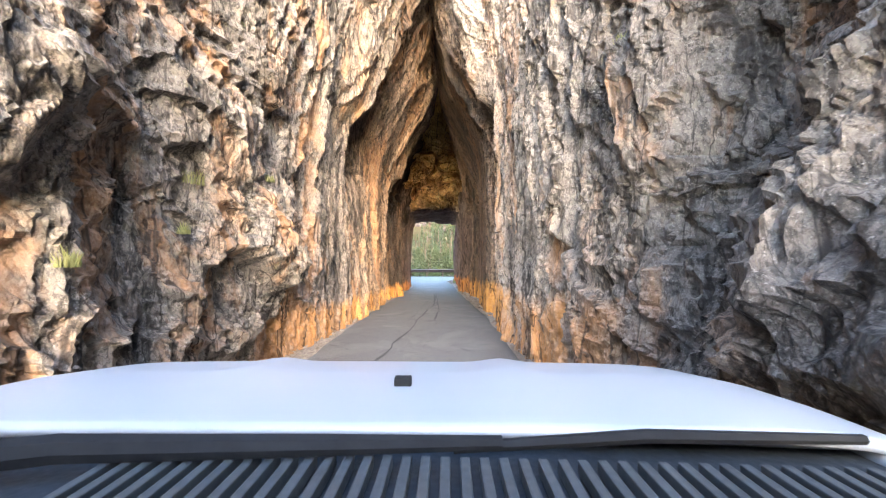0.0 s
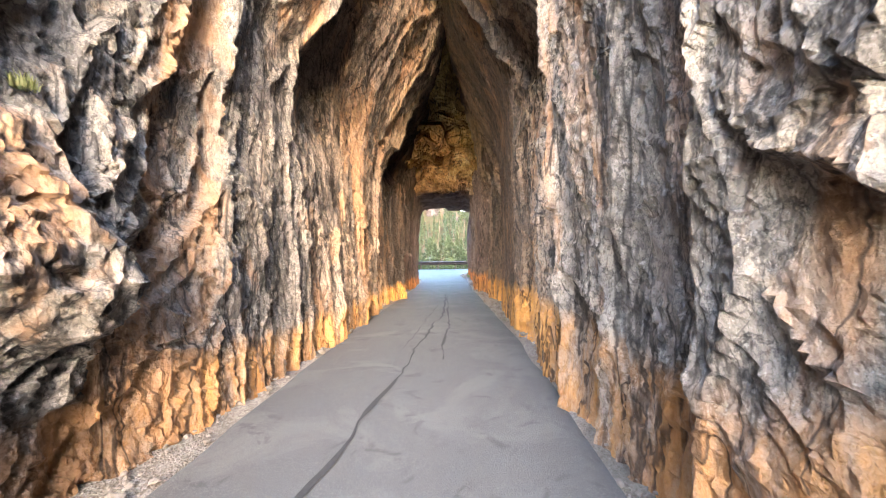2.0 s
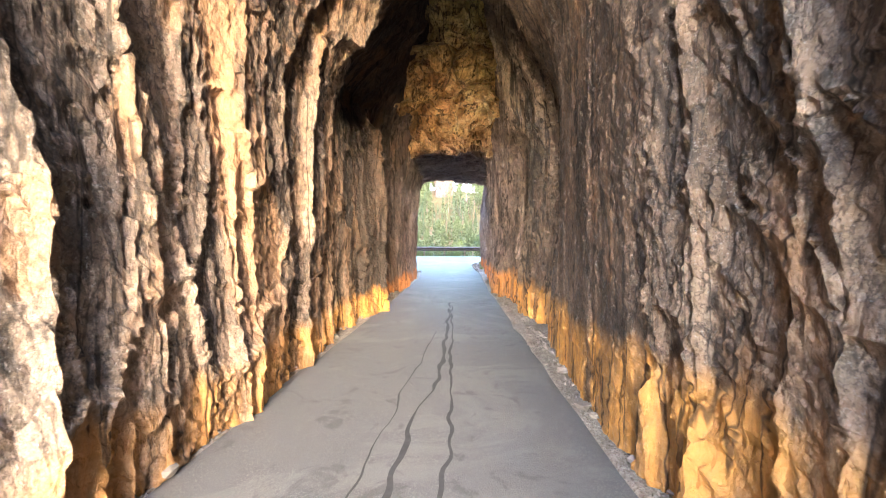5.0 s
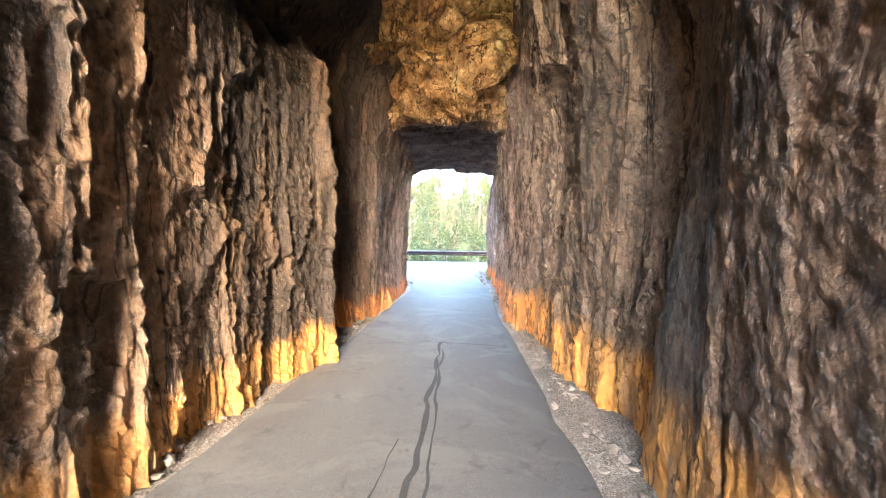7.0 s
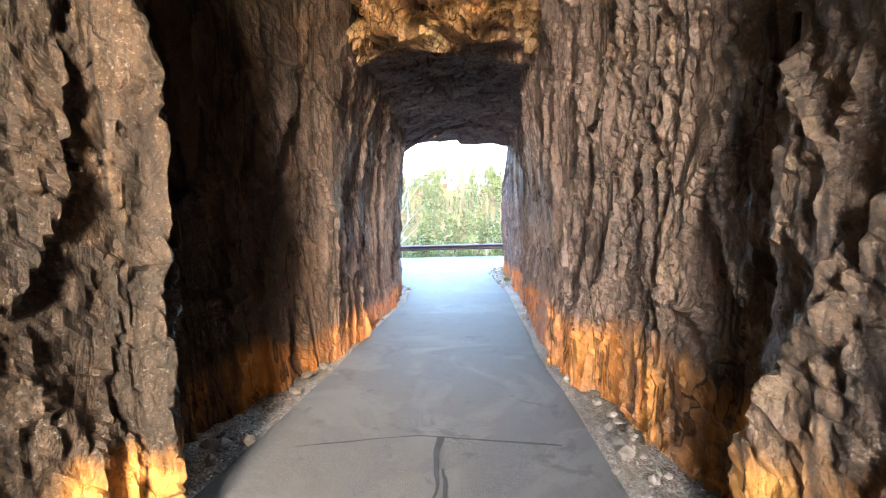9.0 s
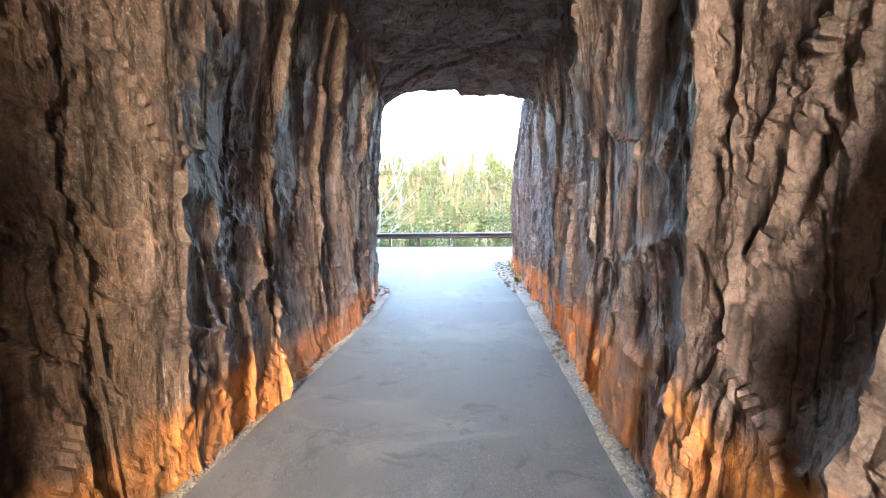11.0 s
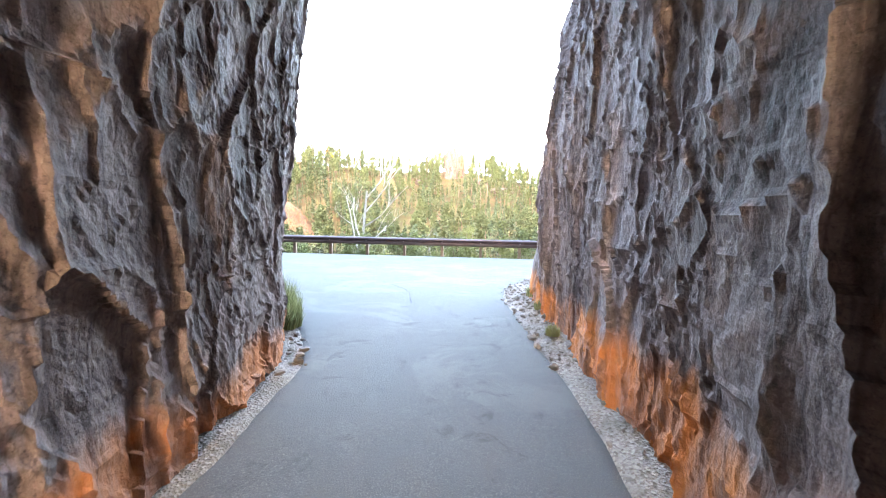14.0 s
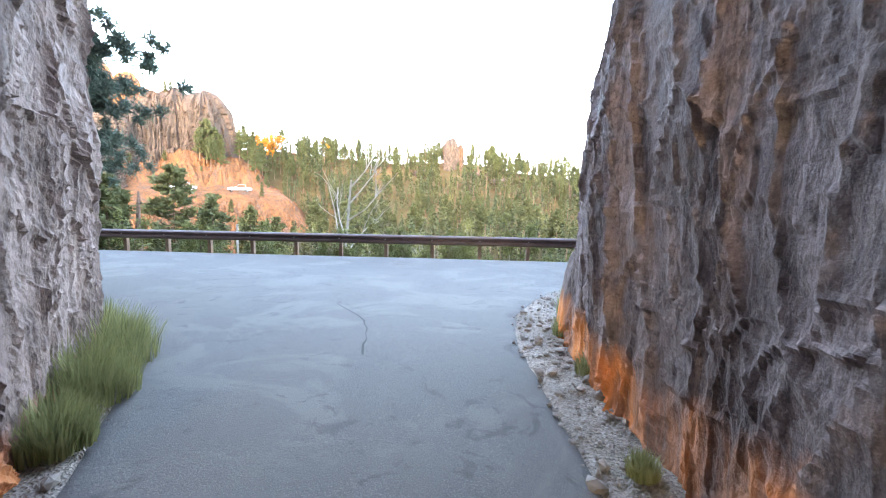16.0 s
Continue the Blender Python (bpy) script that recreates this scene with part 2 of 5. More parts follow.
    col = n.mix(n.math("MULTIPLY", calm, n.ramp(pit, (0.40, 0.85), (0.48, 0.0))), col, n.mix(0.75, col, (0.02, 0.018, 0.016)))
    # fissures, upright and cross
    for size, tall, dark in ((15.0, 0.6, 0.5),) if golden else ((3.2, 0.22, 0.85), (6.5, 0.5, 0.65), (15.0, 0.6, 0.5)):
        line = n.noise(size, (1, 1, tall), 4, 0.55, 0.5)
        col = n.mix(n.math("MULTIPLY", calm, n.ramp(line, (0.478, 0.0), (0.493, dark), (0.503, dark), (0.518, 0.0))), col, n.mix(0.85, col, (0.012, 0.010, 0.009)))
    if golden:
        for size, wide in ((1.6, 0.02), (4.0, 0.035)):
            col = n.mix(n.ramp(n.cracks(size, (1, 1, 0.8)), (0.0, 0.4), (wide, 0.0)), col, n.mix(0.85, col, (0.02, 0.012, 0.008)))
    # pale feldspar and dark mica specks
    speck = n.noise(60, (1, 1, 1), 3, 0.6)
    col = n.mix(n.math("MULTIPLY", calm, n.ramp(speck, (0.58, 0.0), (0.70, 0.5))), col, n.mix(0.6, col, (0.55, 0.51, 0.47)))
    col = n.mix(n.ramp(speck, (0.32, 0.5), (0.41, 0.0)), col, n.mix(0.8, col, (0.015, 0.014, 0.013)))
    # iron stain in patches and runs
    iron = n.math("ADD", n.math("MULTIPLY", n.noise(1.1, (1.2, 1.2, 0.35), 5, 0.65, 0.8), 0.8), n.math("MULTIPLY", own, 0.2))
    fresh = n.ramp(along, (0.05, 0.9), (0.36, 0.8), (0.5, 0.3), (0.75, 0.05))
    col = n.mix(n.math("MULTIPLY", fresh, n.ramp(iron, (rust, 0.0), (rust + 0.11, 0.85))), col, n.mix(grain, (0.16, 0.070, 0.030), (0.46, 0.25, 0.12)))
    # dark water streaks
    run = n.noise(1.9, (1.4, 1.4, 0.10), 5, 0.62, 0.6)
    col = n.mix(n.math("MULTIPLY", calm, n.ramp(run, (0.55, 0.0), (0.66, 0.75))), col, n.mix(0.6, col, (0.03, 0.026, 0.024)))
    # orange headlight glow, painted into the colour along the foot of the rock
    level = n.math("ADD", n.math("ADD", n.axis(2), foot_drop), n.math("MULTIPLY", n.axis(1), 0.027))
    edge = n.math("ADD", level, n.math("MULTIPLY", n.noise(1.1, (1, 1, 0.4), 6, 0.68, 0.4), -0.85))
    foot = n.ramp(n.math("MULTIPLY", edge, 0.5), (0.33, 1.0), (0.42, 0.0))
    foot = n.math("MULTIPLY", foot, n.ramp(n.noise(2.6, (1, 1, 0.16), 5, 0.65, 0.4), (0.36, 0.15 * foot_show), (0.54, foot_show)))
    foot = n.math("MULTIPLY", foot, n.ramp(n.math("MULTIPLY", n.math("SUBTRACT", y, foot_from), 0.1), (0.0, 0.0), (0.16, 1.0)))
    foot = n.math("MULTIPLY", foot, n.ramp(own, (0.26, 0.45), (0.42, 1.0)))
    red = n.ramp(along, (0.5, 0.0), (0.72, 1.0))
    foot_glow = n.mix(red, n.mix(grain, (0.60, 0.235, 0.040), (0.82, 0.41, 0.10)), n.mix(grain, (0.62, 0.165, 0.033), (0.84, 0.30, 0.08)))
    foot_glow = n.mix(n.ramp(along, (0.12, 0.6), (0.4, 0.0)), foot_glow, (0.30, 0.14, 0.065))
    col = n.mix(foot, col, n.mix(n.math("MULTIPLY", patch, 0.45), foot_glow, n.mix(0.5, foot_glow, col)))
    seam = n.noise(2.2, (1, 1, 0.12), 4, 0.55, 0.5)
    col = n.mix(n.math("MULTIPLY", n.ramp(along, (0.6, 1.0), (0.8, 0.35)), n.ramp(seam, (0.478, 0.0), (0.493, 0.85), (0.503, 0.85), (0.518, 0.0))), col, n.mix(0.9, col, (0.012, 0.008, 0.006)))
    lich = n.noise(4.0, (1, 1, 0.8), 4, 0.7)
    outdoors = n.ramp(n.math("MULTIPLY", n.axis(1), 0.1), (0.5, 1.0), (0.8, 0.0))
    col = n.mix(n.math("MULTIPLY", outdoors, n.ramp(lich, (0.66, 0.0), (0.74, 0.4))), col, (0.13, 0.135, 0.055))
    n.link(col, b.inputs["Base Color"])
    # dry outside, seeping wet towards the far end
    wet = n.ramp(along, (0.42, 0.0), (0.66, 1.0))
    n.link(n.mix(wet, n.ramp(grain, (0.3, 0.62), (0.7, 0.85)), n.ramp(grain, (0.3, 0.58), (0.7, 0.80))), b.inputs["Roughness"])
    n.link(n.ramp(along, (0.5, 0.28), (0.72, 0.13)), b.inputs["Specular IOR Level"])
    ease = n.ramp(n.math("MULTIPLY", n.axis(1), 1 / 30), (0.2, 1.0), (0.45, 0.75), (0.72, 0.6))
    first = n.bump(n.math("MULTIPLY", ease, n.noise(7, (1, 1, 0.5), 7, 0.7)), 0.9, 0.045, b)
    crinkle = n.ramp(n.noise(7.0, (1, 1, 0.4), 4, 0.6, 0.6), (0.42, 1.0), (0.49, 0.25), (0.5, 0.0), (0.51, 0.25), (0.60, 0.9))
    second = n.bump(n.math("MULTIPLY", crinkle, 0.0 if golden else n.ramp(along, (0.5, 1.0), (0.72, 0.3))), 0.6, 0.012, b, first)
    n.bump(n.math("MULTIPLY", ease, n.noise(38, (1, 1, 0.8), 5, 0.75)), 0.9, 0.018, b, second)
    return m


def simple(name, colour, rough=0.6, metal=0.0, spread=0.25, scale=6.0, bump=0.0, coat=0.0, each=False):
    """A plain surface with two scales of variation."""
    m, t, b = material(name)
    n = Nodes(t)
    dark = tuple(c * (1 - spread) for c in colour)
    light = tuple(min(1, c * (1 + spread)) for c in colour)
    col = n.mix(n.ramp(n.noise(scale, detail=5), (0.3, 0.0), (0.7, 1.0)), dark, light)
    col = n.mix(n.math("MULTIPLY", n.noise(scale * 9, detail=3), 0.35), col, dark)
    if each:
        col = n.mix(n.each(), col, n.mix(0.6, col, light))
    n.link(col, b.inputs["Base Color"])
    b.inputs["Metallic"].default_value = metal
    n.link(n.ramp(n.noise(scale * 3), (0.3, max(0.02, rough - 0.08)), (0.7, min(1, rough + 0.08))), b.inputs["Roughness"])
    b.inputs["Coat Weight"].default_value = coat
    if bump:
        n.bump(n.noise(scale * 7, detail=6), 0.5, bump, b)
    return m


def foliage_material(name, dark, light, through=0.25, other=None):
    """Leaves that vary one by one and, where another colour is given, from tree to tree."""
    m, t, b = material(name)
    n = Nodes(t)
    col = n.mix(n.island(), dark, light)
    if other:
        own = t.nodes.new("ShaderNodeAttribute")
        own.attribute_name = "tone"
        col = n.mix(n.ramp(own.outputs["Fac"], (0.2, 0.0), (0.95, 1.0)), col, n.mix(n.island(), tuple(0.6 * c for c in other), other))
    col = n.mix(n.math("MULTIPLY", n.each(), 0.5), col, tuple(0.5 * (a + c) * 1.35 for a, c in zip(dark, light)))
    n.link(col, b.inputs["Base Color"])
    b.inputs["Roughness"].default_value = 0.65
    b.inputs["Specular IOR Level"].default_value = 0.2
    tr = t.nodes.new("ShaderNodeBsdfTranslucent")
    n.link(col, tr.inputs[0])
    mixer = t.nodes.new("ShaderNodeMixShader")
    mixer.inputs[0].default_value = through
    t.links.new(b.outputs[0], mixer.inputs[1])
    t.links.new(tr.outputs[0], mixer.inputs[2])
    t.links.new(mixer.outputs[0], t.nodes["Material Output"].inputs[0])
    return m


def asphalt_material():
    m, t, b = material("asphalt")
    n = Nodes(t)
    wide = n.noise(0.35, (1.0, 0.35, 1), 5, 0.6, 0.4)
    col = n.ramp(wide, (0.32, (0.085, 0.083, 0.082)), (0.55, (0.120, 0.117, 0.114)), (0.72, (0.150, 0.144, 0.138)))
    lane = n.noise(1.3, (1.0, 0.06, 1), 4, 0.6)
    col = n.mix(n.ramp(lane, (0.4, 0.0), (0.65, 0.5)), col, (0.105, 0.10, 0.10))
    grit = n.noise(140, detail=2, rough=0.7)
    col = n.mix(n.ramp(grit, (0.52, 0.0), (0.72, 0.7)), col, (0.30, 0.28, 0.26))
    col = n.mix(n.ramp(grit, (0.3, 0.5), (0.42, 0.0)), col, (0.045, 0.045, 0.045))
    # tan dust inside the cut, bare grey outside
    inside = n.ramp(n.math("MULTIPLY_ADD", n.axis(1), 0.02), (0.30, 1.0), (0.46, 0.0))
    dust = n.math("MULTIPLY", inside, n.ramp(n.noise(0.8, (1.3, 0.4, 1), 5, 0.6, 0.4), (0.35, 0.35), (0.65, 0.9)))
    col = n.mix(dust, col, (0.20, 0.150, 0.105))
    worn = n.noise(0.7, (0.8, 1.0, 1), 6, 0.68, 1.2)
    col = n.mix(n.ramp(worn, (0.52, 0.0), (0.60, 0.45)), col, (0.19, 0.18, 0.17))
    col = n.mix(n.ramp(n.noise(2.6, (1, 1, 1), 5, 0.7, 1.5), (0.36, 0.5), (0.42, 0.0)), col, (0.06, 0.058, 0.056))
    # the whole asphalt is multiplied darker and browner inside the cut
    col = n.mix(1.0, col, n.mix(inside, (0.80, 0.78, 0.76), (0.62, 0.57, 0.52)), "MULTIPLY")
    n.link(col, b.inputs["Base Color"])
    n.link(n.ramp(wide, (0.3, 0.72), (0.7, 0.88)), b.inputs["Roughness"])
    b.inputs["Specular IOR Level"].default_value = 0.25
    n.bump(n.noise(70, detail=5, rough=0.75), 0.8, 0.012, b)
    return m


def ground_material():
    m, t, b = material("hill_ground")
    n = Nodes(t)
    wide = n.noise(0.045, (1, 1, 1.5), 6, 0.62, 0.5)
    col = n.ramp(wide, (0.34, (0.030, 0.027, 0.013)), (0.46, (0.044, 0.033, 0.016)), (0.58, (0.080, 0.045, 0.023)), (0.72, (0.13, 0.078, 0.050)))
    fine = n.noise(0.6, detail=5, rough=0.65)
    col = n.mix(n.ramp(fine, (0.36, 0.6), (0.6, 0.0)), col, (0.060, 0.062, 0.022))
    grit = n.noise(9.0, detail=4, rough=0.7)
    col = n.mix(n.ramp(grit, (0.5, 0.0), (0.7, 0.4)), col, (0.12, 0.09, 0.06))
    n.link(col, b.inputs["Base Color"])
    b.inputs["Roughness"].default_value = 0.9
    b.inputs["Specular IOR Level"].default_value = 0.05
    n.bump(n.noise(1.5, detail=8, rough=0.7), 0.7, 0.25, b)
    return m


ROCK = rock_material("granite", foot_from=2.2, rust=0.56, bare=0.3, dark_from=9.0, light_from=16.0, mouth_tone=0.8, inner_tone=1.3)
ROCK_WEST = rock_material("granite_west", foot_drop=0.25, foot_show=0.72, foot_from=4.6, rust=0.495, shade_mix=0.62, dark_from=13.3, light_from=17.6)
ROCK_OCHRE = rock_material("granite_ochre", rust=0.60, foot_show=0.0, golden=True)
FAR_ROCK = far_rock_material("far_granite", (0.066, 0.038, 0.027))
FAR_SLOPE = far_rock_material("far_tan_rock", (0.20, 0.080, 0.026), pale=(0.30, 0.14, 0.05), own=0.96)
# orange of the last sun on the crag, painted into the rock colour
FAR_LIT = far_rock_material("far_sun_painted_rock", (0.28, 0.095, 0.02))
ASPHALT = asphalt_material()
GROUND = ground_material()


def gravel_material():
    m, t, b = material("gravel")
    n = Nodes(t)
    v = t.nodes.new("ShaderNodeTexVoronoi")
    v.inputs["Scale"].default_value = 55
    t.links.new(n.pos, v.inputs["Vector"])
    col = n.mix(v.outputs["Color"], (0.16, 0.125, 0.10), (0.42, 0.36, 0.30))
    col = n.mix(n.ramp(n.noise(1.4, detail=5), (0.35, 0.6), (0.6, 0.0)), col, (0.12, 0.10, 0.08))
    n.link(col, b.inputs["Base Color"])
    b.inputs["Roughness"].default_value = 0.92
    one = n.bump(v.outputs["Distance"], 1.0, 0.02, b)
    n.bump(n.noise(9, detail=6, rough=0.7), 0.8, 0.05, b, one)
    return m


GRAVEL = gravel_material()
STONE = simple("rubble_stone", (0.22, 0.18, 0.15), 0.85, spread=0.35, scale=4.0, bump=0.02)
TAR = simple("crack_filler", (0.030, 0.028, 0.027), 0.9, spread=0.2, scale=8.0)
STEEL = simple("weathered_steel", (0.11, 0.075, 0.07), 0.5, 0.65, 0.3, 3.0, 0.003)
POST_WOOD = simple("post_wood", (0.20, 0.125, 0.085), 0.8, spread=0.3, scale=6.0, bump=0.01)
BOLT = simple("bolt_steel", (0.45, 0.42, 0.40), 0.4, 0.9, 0.15)
FAR_BARK = simple("ponderosa_bark", (0.15, 0.10, 0.072), 0.9, spread=0.3, scale=5.0)
BARK = simple("pine_bark", (0.10, 0.065, 0.045), 0.9, spread=0.4, scale=5.0, bump=0.03)
PALE_BARK = simple("pale_bark", (0.25, 0.225, 0.195), 0.8, spread=0.25, scale=7.0, bump=0.01)
NEEDLES = foliage_material("pine_needles", (0.054, 0.068, 0.032), (0.096, 0.106, 0.045), 0.25)
NEAR_NEEDLES = foliage_material("near_pine_needles", (0.046, 0.070, 0.056), (0.085, 0.112, 0.085), 0.35)
WOOD_NEEDLES = foliage_material("far_pine_needles", (0.034, 0.048, 0.026), (0.066, 0.080, 0.036), 0.2, (0.088, 0.092, 0.038))
LEAVES = foliage_material("spring_leaves", (0.080, 0.090, 0.030), (0.135, 0.140, 0.050), 0.3)
# leaf colour carries the low sun's orange on the ridge crowns
SUN_TINTED_LEAVES = foliage_material("sun_tinted_leaves", (0.26, 0.10, 0.012), (0.40, 0.165, 0.022), 0.3)
GRASS = foliage_material("grass_blades", (0.13, 0.14, 0.055), (0.28, 0.27, 0.12), 0.35)

# ---- rock walls of the cut ----
# the unseen upper rows are made up, shaped to block or admit light
ZS = [-0.5, 0, 1, 2, 3, 3.6, 4.2, 4.7, 5.5, 6.5, 9, 14, 26, 24, -1.5]


def road_z(y):
    return np.interp(y, [-30, -5, 0, 6, 10, 16, 22, 60], [-0.6, -0.05, 0.05, 0.20, 0.19, 0.06, 0.0, 0.0])


LEFT = [
    (-22, -9, 0, -1, "0 0 0 -.1 -.2 -.3 -.4 -.5 -.7 -1 -1.6 -3"),
    (-9, -8.6, 0.2, -1, "0 0 0 -.1 -.2 -.3 -.4 -.5 -.7 -1 -1.6 -3"),
    (-4.2, -7.4, 0.7, -0.7, "0 0 0 -.1 -.2 -.3 -.4 -.5 -.7 -1 -1.6 -3"),
    (0, -5, 1, 0, "-2.8 -2.8 -2.8 -2.9 -3.1 -3.3 -3.4 -3.5 -3.8 -5.33 -9.12 -16.12"),
    (0, -2.5, 1, 0, "-2.3 -2.3 -2.35 -2.5 -2.7 -2.8 -2.9 -3.1 -3.4 -4.94 -8.36 -15.6"),
    (0, 0.4, 1, 0, "-1.95 -1.95 -1.95 -2.1 -2.3 -2.4 -2.6 -2.8 -3.1 -4.42 -7.6 -14.3"),
    (0, 1.7, 1, 0, "-1.85 -1.85 -1.75 -1.72 -1.9 -2.1 -2.2 -2.3 -2.5 -3.64 -6.46 -13"),
    (0, 2.5, 1, 0, "-1.9 -1.9 -2.05 -2.25 -2.2 -2.25 -2.35 -2.4 -2.6 -3.71 -6.27 -11.7"),
    (0, 3.3, 1, 0, "-1.95 -1.95 -2.05 -2.1 -2.2 -2.3 -2.4 -2.5 -2.7 -3.77 -6.08 -10.4"),
    (0, 4.3, 1, 0, "-1.95 -1.95 -2 -2.05 -2.05 -2.1 -2.15 -2.2 -2.3 -2.4 -4.05 -7.48"),
    (0, 5.0, 1, 0, "-2 -2 -2.05 -2.04 -2.06 -2.06 -2.05 -2.05 -2.05 -2.1 -3.3 -5.72"),
    (0, 6.3, 1, 0, "-1.9 -1.9 -1.95 -1.94 -1.92 -1.9 -1.85 -1.8 -1.75 -1.8 -2.3 -3.4"),
    (0, 6.95, 1, 0, "-1.87 -1.87 -1.92 -1.92 -1.9 -1.88 -1.85 -1.8 -1.68 -1.4 -.7 -.3"),
    (0, 7.25, 1, 0, "-1.85 -1.85 -1.9 -1.9 -1.86 -1.9 -1.8 -1.38 -1.16 -.9 -.3 .1"),
    (0, 7.8, 1, 0, "-1.85 -1.85 -1.88 -1.88 -1.9 -1.92 -1.8 -1.4 -1.1 -.8 -.25 .1"),
    (0, 8.6, 1, 0, "-1.82 -1.82 -1.85 -1.9 -1.95 -2.15 -2.25 -2.15 -1.75 -1.2 -.2 .1"),
    (0, 10.5, 1, 0, "-1.8 -1.8 -1.78 -1.82 -1.82 -1.8 -1.75 -1.65 -1.3 -.75 .05 .1"),
    (0, 12.3, 1, 0, "-1.8 -1.8 -1.8 -1.75 -1.7 -1.7 -1.62 -1.35 -.9 -.4 .05 .1"),
    (0, 13.4, 1, 0, "-1.85 -1.85 -1.85 -1.82 -1.78 -1.7 -1.45 -1.2 -.85 -.35 .05 .1"),
    (0, 14.2, 1, 0, "-1.9 -1.9 -1.95 -1.96 -1.95 -1.95 -2.1 -2.0 -1.4 -.7 .0 .1"),
    (0, 15.2, 1, 0, "-1.85 -1.85 -1.9 -1.9 -1.92 -2.05 -2.5 -2.5 -1.6 -.7 -.1 .1"),
    (0, 15.9, 1, 0, "-1.72 -1.72 -1.72 -1.74 -1.78 -1.85 -2.3 -2.5 -1.7 -.8 -.5 -.5"),
    (0, 16.25, 1, 0, "-1.76 -1.76 -1.76 -1.78 -1.82 -1.95 -2.4 -2.6 -1.8 -.9 -.75 -.8"),
    (0, 16.5, 1, 0, "-2.1 -2.1 -2.2 -2.25 -2.3 -2.4 -2.8 -2.9 -2.0 -1.0 -.8 -.8"),
    (0, 16.9, 1, 0, "-2.2 -2.2 -2.4 -2.5 -2.6 -2.7 -2.9 -2.9 -2.0 -1.0 -.8 -.8"),
    (0, 17.8, 1, 0, "-1.95 -1.95 -2.1 -2.2 -2.3 -2.35 -2.4 -2.2 -1.7 -1.1 -.8 -.6"),
    (0, 18.6, 1, 0, "-1.9 -1.9 -2.0 -2.02 -2.0 -1.95 -1.9 -1.7 -1.4 -1.1 -.8 -.7"),
    (0, 18.9, 1, 0, "-1.78 -1.78 -1.8 -1.8 -1.75 -1.68 -1.6 -1.5 -1.35 -1.1 -.8 -.7"),
    (0, 19.5, 1, 0, "-1.82 -1.82 -1.85 -1.85 -1.75 -1.6 -1.5 -1.4 -1.3 -1.2 -1 -1"),
    (0, 21.3, 1, 0, "-1.85 -1.85 -1.9 -1.95 -1.87 -1.75 -1.6 -1.6 -1.6 -1.6 -1.6 -1.6"),
    (0, 23.3, 1, 0, "-1.95 -1.95 -1.95 -1.95 -1.9 -1.82 -1.75 -1.75 -1.75 -1.75 -1.75 -1.75"),
    (0, 24.5, 1, 0, "-2.2 -2.2 -2.15 -2.1 -2.0 -1.92 -1.88 -1.85 -1.85 -1.9 -1.95 -2"),
    (0, 25.3, 1, 0, "-2.55 -2.55 -2.5 -2.42 -2.32 -2.27 -2.2 -2.2 -2.2 -2.2 -2.4 -2.6"),
    (0, 26.1, 1, 0, "-3.2 -3.2 -3.1 -3.0 -2.95 -2.9 -2.85 -2.85 -2.85 -2.9 -3.1 -3.3"),
    (-3.75, 27.0, 0.8, 0.6, "0 0 .05 .08 .08 .05 .05 0 -.1 -.2 -.4 -.8"),
    (-4.6, 27.7, 0.5, 0.85, "0 0 0 0 0 -.05 -.1 -.15 -.2 -.4 -.8 -1.6"),
    (-6.5, 28.0, 0, 1, "0 0 0 -.1 -.2 -.3 -.4 -.4 -.5 -.7 -1.2 -2.2"),
    (-12, 27.6, 0, 1, "0 0 -.1 -.2 -.3 -.4 -.5 -.6 -.8 -1 -1.8 -3"),
    (-30, 22, -0.2, 1, "0 0 -.1 -.2 -.3 -.4 -.5 -.6 -.8 -1 -1.8 -3"),
    # unseen ridge end, added to keep the sun off the far cliff
    (-120, 8, -0.2, 1, "0 0 -.1 -.2 -.3 -.4 -.5 -.6 -.8 -1 -1.8 -3"),
]
